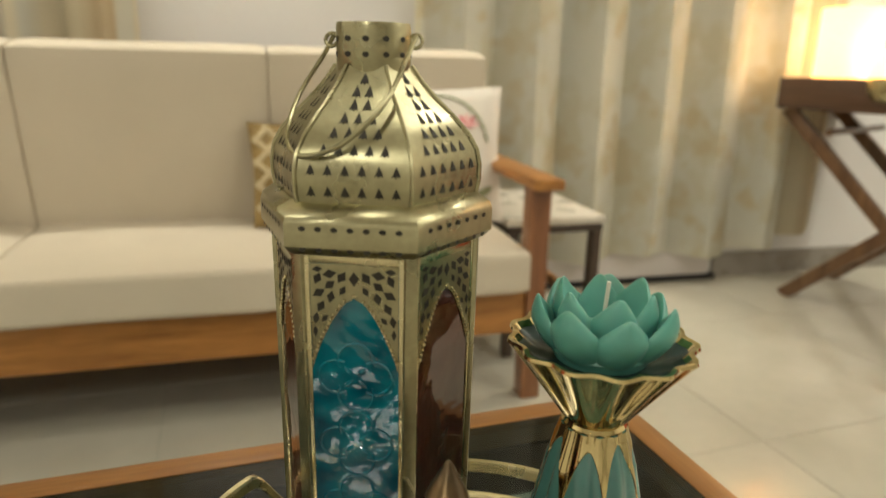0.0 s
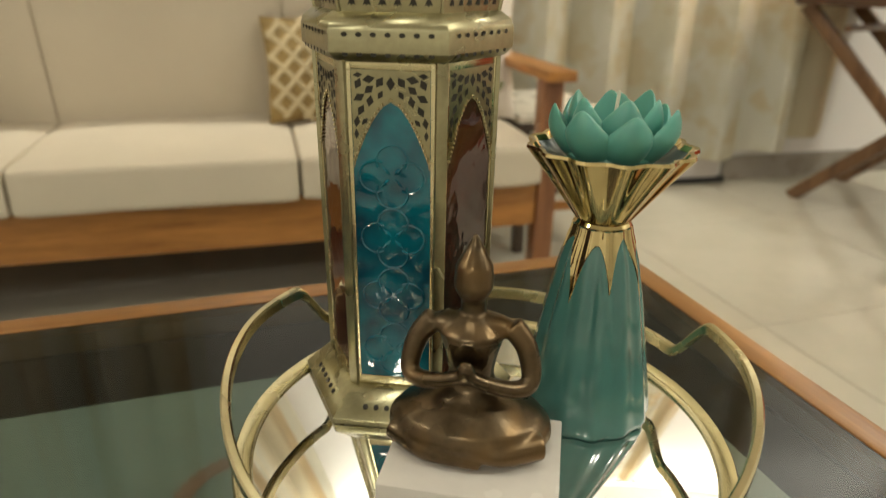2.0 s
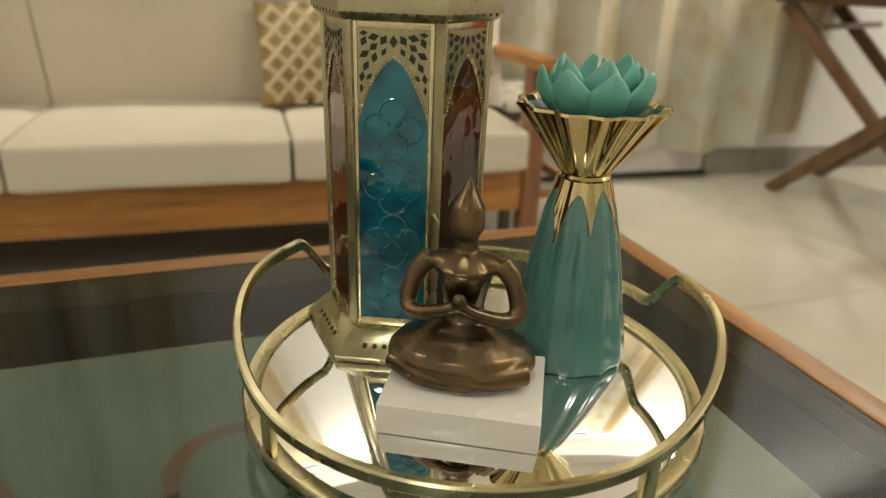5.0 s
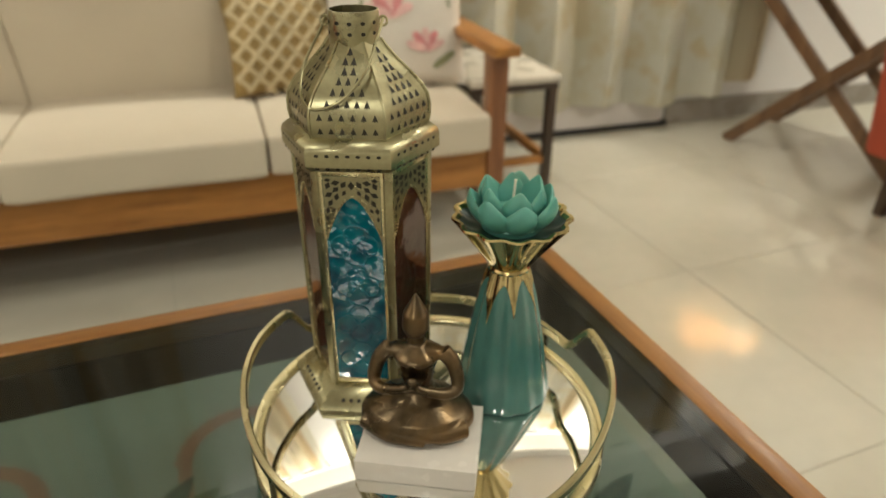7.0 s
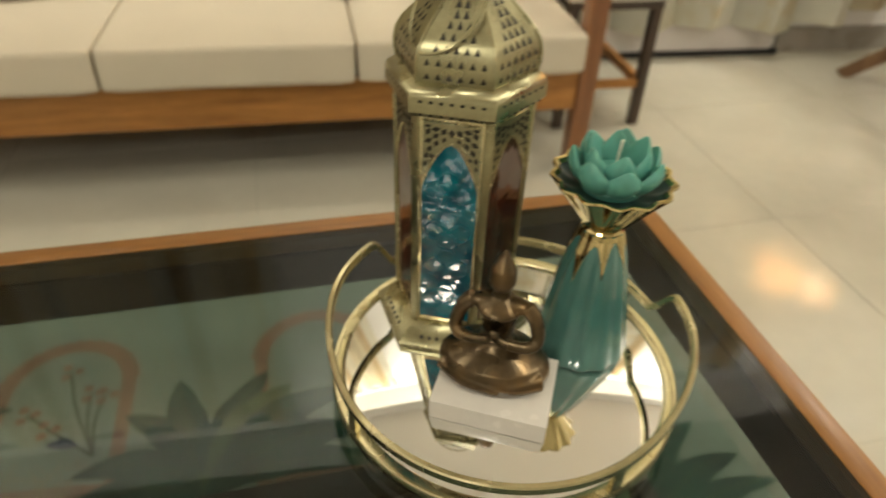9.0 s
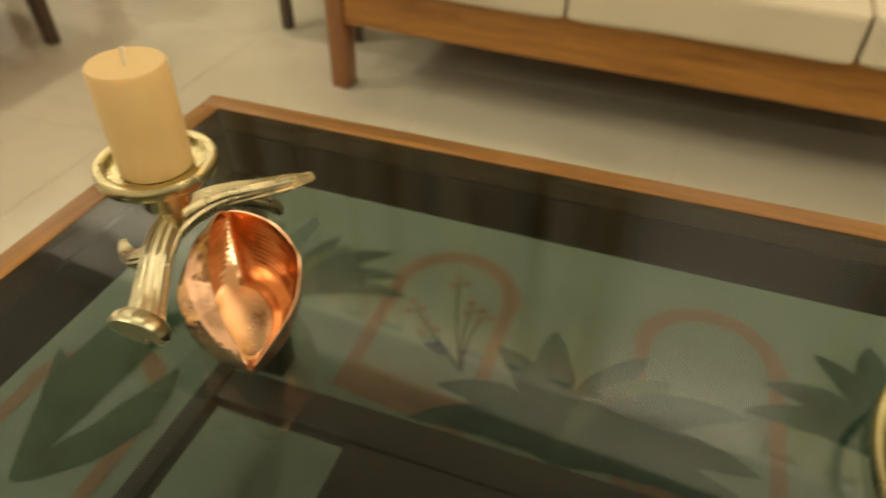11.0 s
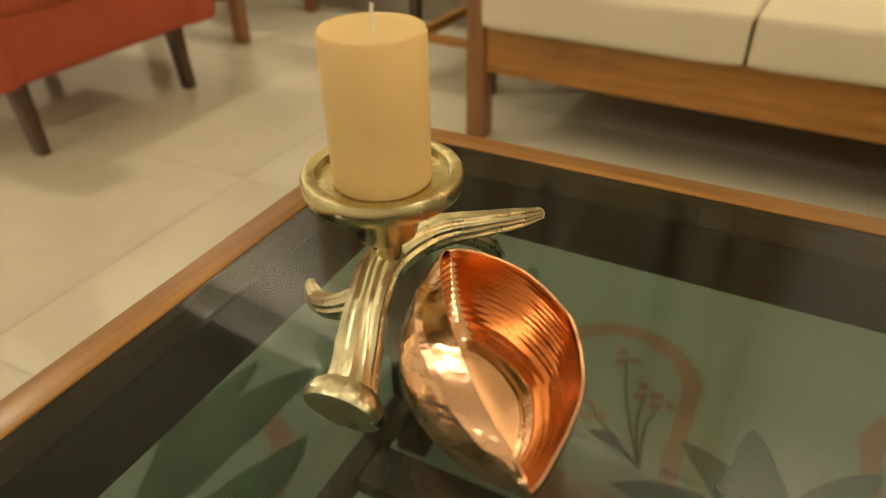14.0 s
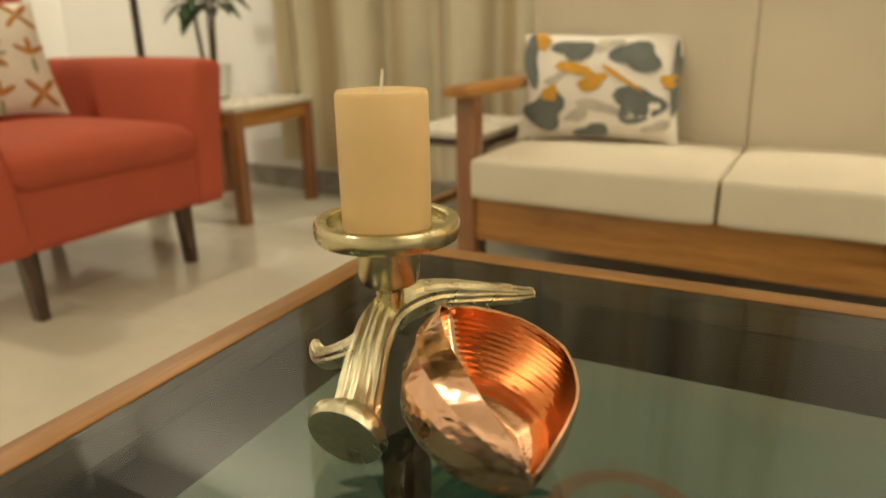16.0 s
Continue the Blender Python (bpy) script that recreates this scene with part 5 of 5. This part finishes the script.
    part("block", boxes((-0.052, -0.041, 0.0, 0.052, 0.041, 0.022), bevel=0.0015), M["marble"], p)


statue()

# ---- antler candle holder, pillar candle, copper bowl ----


def antler_holder():
    h = thing("antler_candle_holder", "brass candle holder shaped as a ridged antler", "candle holder", pose(0, 0, HT + 0.0005))
    z0 = 0.0

    def ridged(pts, rad, n=52, ridge=0.10, seed=0.0):
        ps = spline(pts, 9)
        k = len(ps) - 1
        rr = []
        for i in range(k + 1):
            s = i / k * (len(rad) - 1)
            j = min(int(s), len(rad) - 2)
            rr.append(rad[j] + (rad[j + 1] - rad[j]) * (s - j))
        bm = bmesh.new()
        tube(ps, rr, n, bm=bm)
        bm.verts.ensure_lookup_table()
        for i in range(k + 1):
            for j in range(n):
                v = bm.verts[i * n + j]
                a = 2 * math.pi * j / n
                f = ridge * (0.6 * math.sin(a * 13 + seed + 0.05 * i) + 0.5 * math.sin(a * 8 + 1.3 + seed - 0.04 * i)) + 0.04 * noise.noise(v.co * 90)
                v.co = ps[i] + (v.co - ps[i]) * (1 + f)
        return bm
    beam = [(0.1905, -0.360, 0.0195), (0.186, -0.345, 0.027), (0.176, -0.315, 0.044), (0.169, -0.283, 0.052), (0.178, -0.245, 0.052), (0.196, -0.208, 0.043), (0.210, -0.175, 0.033), (0.219, -0.150, 0.026)]
    part("beam", ridged(beam, [0.0150, 0.0125, 0.0115, 0.0125, 0.0105, 0.0088, 0.0072, 0.0045]), M["antler"], h)
    bm = lathe([(0.001, -0.002), (0.0208, -0.002), (0.0222, 0.001), (0.0212, 0.006), (0.0155, 0.012)], 40, lambda a, z: 1 + 0.05 * math.sin(a * 15) * (1 if z > 0 else 0))
    bmesh.ops.transform(bm, matrix=Matrix.Translation((0.1920, -0.367, 0.0200)) @ Vector((-0.10, 0.93, 0.32)).normalized().to_track_quat("Z", "Y").to_matrix().to_4x4(), verts=bm.verts)
    part("burr", bm, M["antler"], h, "flat sawn antler burr")
    part("tine", ridged([(0.174, -0.306, 0.044), (0.157, -0.310, 0.035), (0.141, -0.307, 0.027), (0.127, -0.299, 0.021), (0.1175, -0.292, 0.0225), (0.116, -0.289, 0.0265)], [0.0105, 0.0080, 0.0072, 0.0062, 0.0045, 0.002]), M["antler"], h)
    part("tine", ridged([(0.190, -0.220, 0.044), (0.198, -0.200, 0.026), (0.202, -0.186, 0.006)], [0.0085, 0.007, 0.005]), M["antler"], h)
    cx, cy = 0.172, -0.283
    cup = lathe([(0.0085, 0.056), (0.0090, 0.070), (0.0120, 0.0725), (0.0175, 0.0755), (0.0190, 0.081), (0.0190, 0.104), (0.0150, 0.1055)], 48)
    bmesh.ops.translate(cup, vec=(cx, cy, 0), verts=cup.verts)
    part("cup", cup, M["brass_bright"], h, "polished brass cup and stem")
    dish = lathe([(0.0150, 0.1040), (0.0405, 0.1040), (0.0432, 0.1050), (0.0442, 0.1075), (0.0442, 0.1140), (0.0430, 0.1162), (0.0385, 0.1165), (0.0365, 0.1155), (0.0358, 0.1105), (0.001, 0.1095)], 72)
    bmesh.ops.translate(dish, vec=(cx, cy, 0), verts=dish.verts)
    part("dish", dish, M["brass_bright"], h, "round brass drip dish")

    c = thing("pillar_candle", "cream wax pillar candle standing in the brass dish", "candle", pose(cx, cy, HT + 0.0005 + 0.1097))
    part("wax", lathe([(0.0255, 0.0), (0.0268, 0.0015), (0.0270, 0.040), (0.0268, 0.0795), (0.0258, 0.0815), (0.0200, 0.0810), (0.006, 0.0795), (0.001, 0.0793)], 64), M["wax_cream"], c)
    part("wick", tube([(0, 0, 0.079), (0.0003, 0, 0.085), (0.0012, 0, 0.0925)], 0.0011, 6), M["wick"], c, "white cotton wick")


antler_holder()


def copper_bowl():
    """A bud: one side curls in over the bowl, the other opens out, both meet in a crease and a spout."""
    at = pose(0.2475, -0.3155, HT + 0.0005, 0, 0, -51.5)
    b = thing("copper_bowl", "hammered copper bowl shaped as a pointed bud", "bowl", at)
    nA, nH, A = 116, 26, 0.0815
    rnd = random.Random(11)
    k4 = (0.0, 0.15, 0.32, 0.5, 0.68, 0.85, 1.0)
    w_in, h_in = (0.019, 0.0295, 0.0385, 0.0432, 0.0420, 0.0330, 0.0165), (0.0, 0.004, 0.012, 0.0245, 0.0400, 0.0530, 0.0595)
    w_out, h_out = (0.020, 0.0295, 0.0375, 0.0430, 0.0465, 0.0482, 0.0475), (0.0, 0.004, 0.011, 0.0215, 0.0330, 0.0440, 0.0520)
    bm = bmesh.new()
    rings = []
    for j in range(nH + 1):
        t = j / nH
        end = 0.46 + 0.54 * min(t * 1.10, 1) ** 0.72
        ring = []
        for i in range(nA):
            a = 2 * math.pi * (i + 0.35 * (j % 2)) / nA
            c, s = math.cos(a), math.sin(a)
            r = 1 / ((abs(c) ** 1.5 + abs(s) ** 2.0) ** (1 / 1.85))
            u = r * c
            k = max(0.0, abs(u) - 0.5) / 0.5
            pinch = 1 - (0.48 if u > 0 else 0.30) * k * k * t
            wide, high = (w_out, h_out) if s > 0 else (w_in, h_in)
            tall = (0.0375 if u > 0 else 0.0475) * t ** 1.4
            m = abs(s) ** 0.8
            z = tall * (1 - m) + np.interp(t, k4, high) * m
            dent = (rnd.uniform(-1, 1) * 0.00027 + 0.00008 * (j % 2)) * min(1, 4 * t)
            y = (np.interp(t, k4, wide) + dent) * r * s * pinch
            ring.append(bm.verts.new((A * u * end + (0.0035 * k * k * t if u > 0 else 0), y, z)))
        rings.append(ring)
    for r0, r1 in zip(rings, rings[1:]):
        for i in range(nA):
            bm.faces.new((r0[i], r0[(i + 1) % nA], r1[(i + 1) % nA], r1[i]))
    bm.faces.new(rings[0][::-1])
    bmesh.ops.recalc_face_normals(bm, faces=bm.faces)
    bmesh.ops.solidify(bm, geom=bm.faces[:], thickness=-0.0014)
    shell = part("shell", bm, [M["copper"], M["copper_in"]], b, smooth=False)
    shell.location.z = 0.0018
    for p in shell.data.polygons:        # the lining is turned smooth, the outside keeps its hammer marks
        c = p.center
        axis = Vector((c.x * 0.55, 0.004, 0.045))
        if p.normal.dot(axis - c) > 0:
            p.use_smooth, p.material_index = True, 1


copper_bowl()

# ---- floor tiles ----
tile_mesh = None
P = 0.656
for i in range(-4, 8):
    for j in range(-6, 4):
        x0, y0 = -0.725 + P * i, -0.182 + P * j
        x1, y1 = min(x0 + P, ROOM_X1), min(y0 + P, ROOM_Y1)
        if x0 >= ROOM_X1 or y0 >= ROOM_Y1 or y0 > 1.65 - 0.0734 * (x0 - 2.4):
            continue
        x0, y0 = max(x0, ROOM_X0), max(y0, ROOM_Y0)
        full = abs(x1 - x0 - P) < 1e-6 and abs(y1 - y0 - P) < 1e-6
        if x1 - x0 < 0.02 or y1 - y0 < 0.02:
            continue
        if full and tile_mesh:
            ob = new("tile", tile_mesh)
        else:
            bm = boxes((0.0013, 0.0013, -0.008, x1 - x0 - 0.0013, y1 - y0 - 0.0013, 0.0), bevel=0.0006)
            ob = part("tile", bm, M["tile"], smooth=False)
            if full:
                tile_mesh = ob.data
        ob.location = (x0, y0, 0)
        ob.parent = bpy.data.objects["floor"]
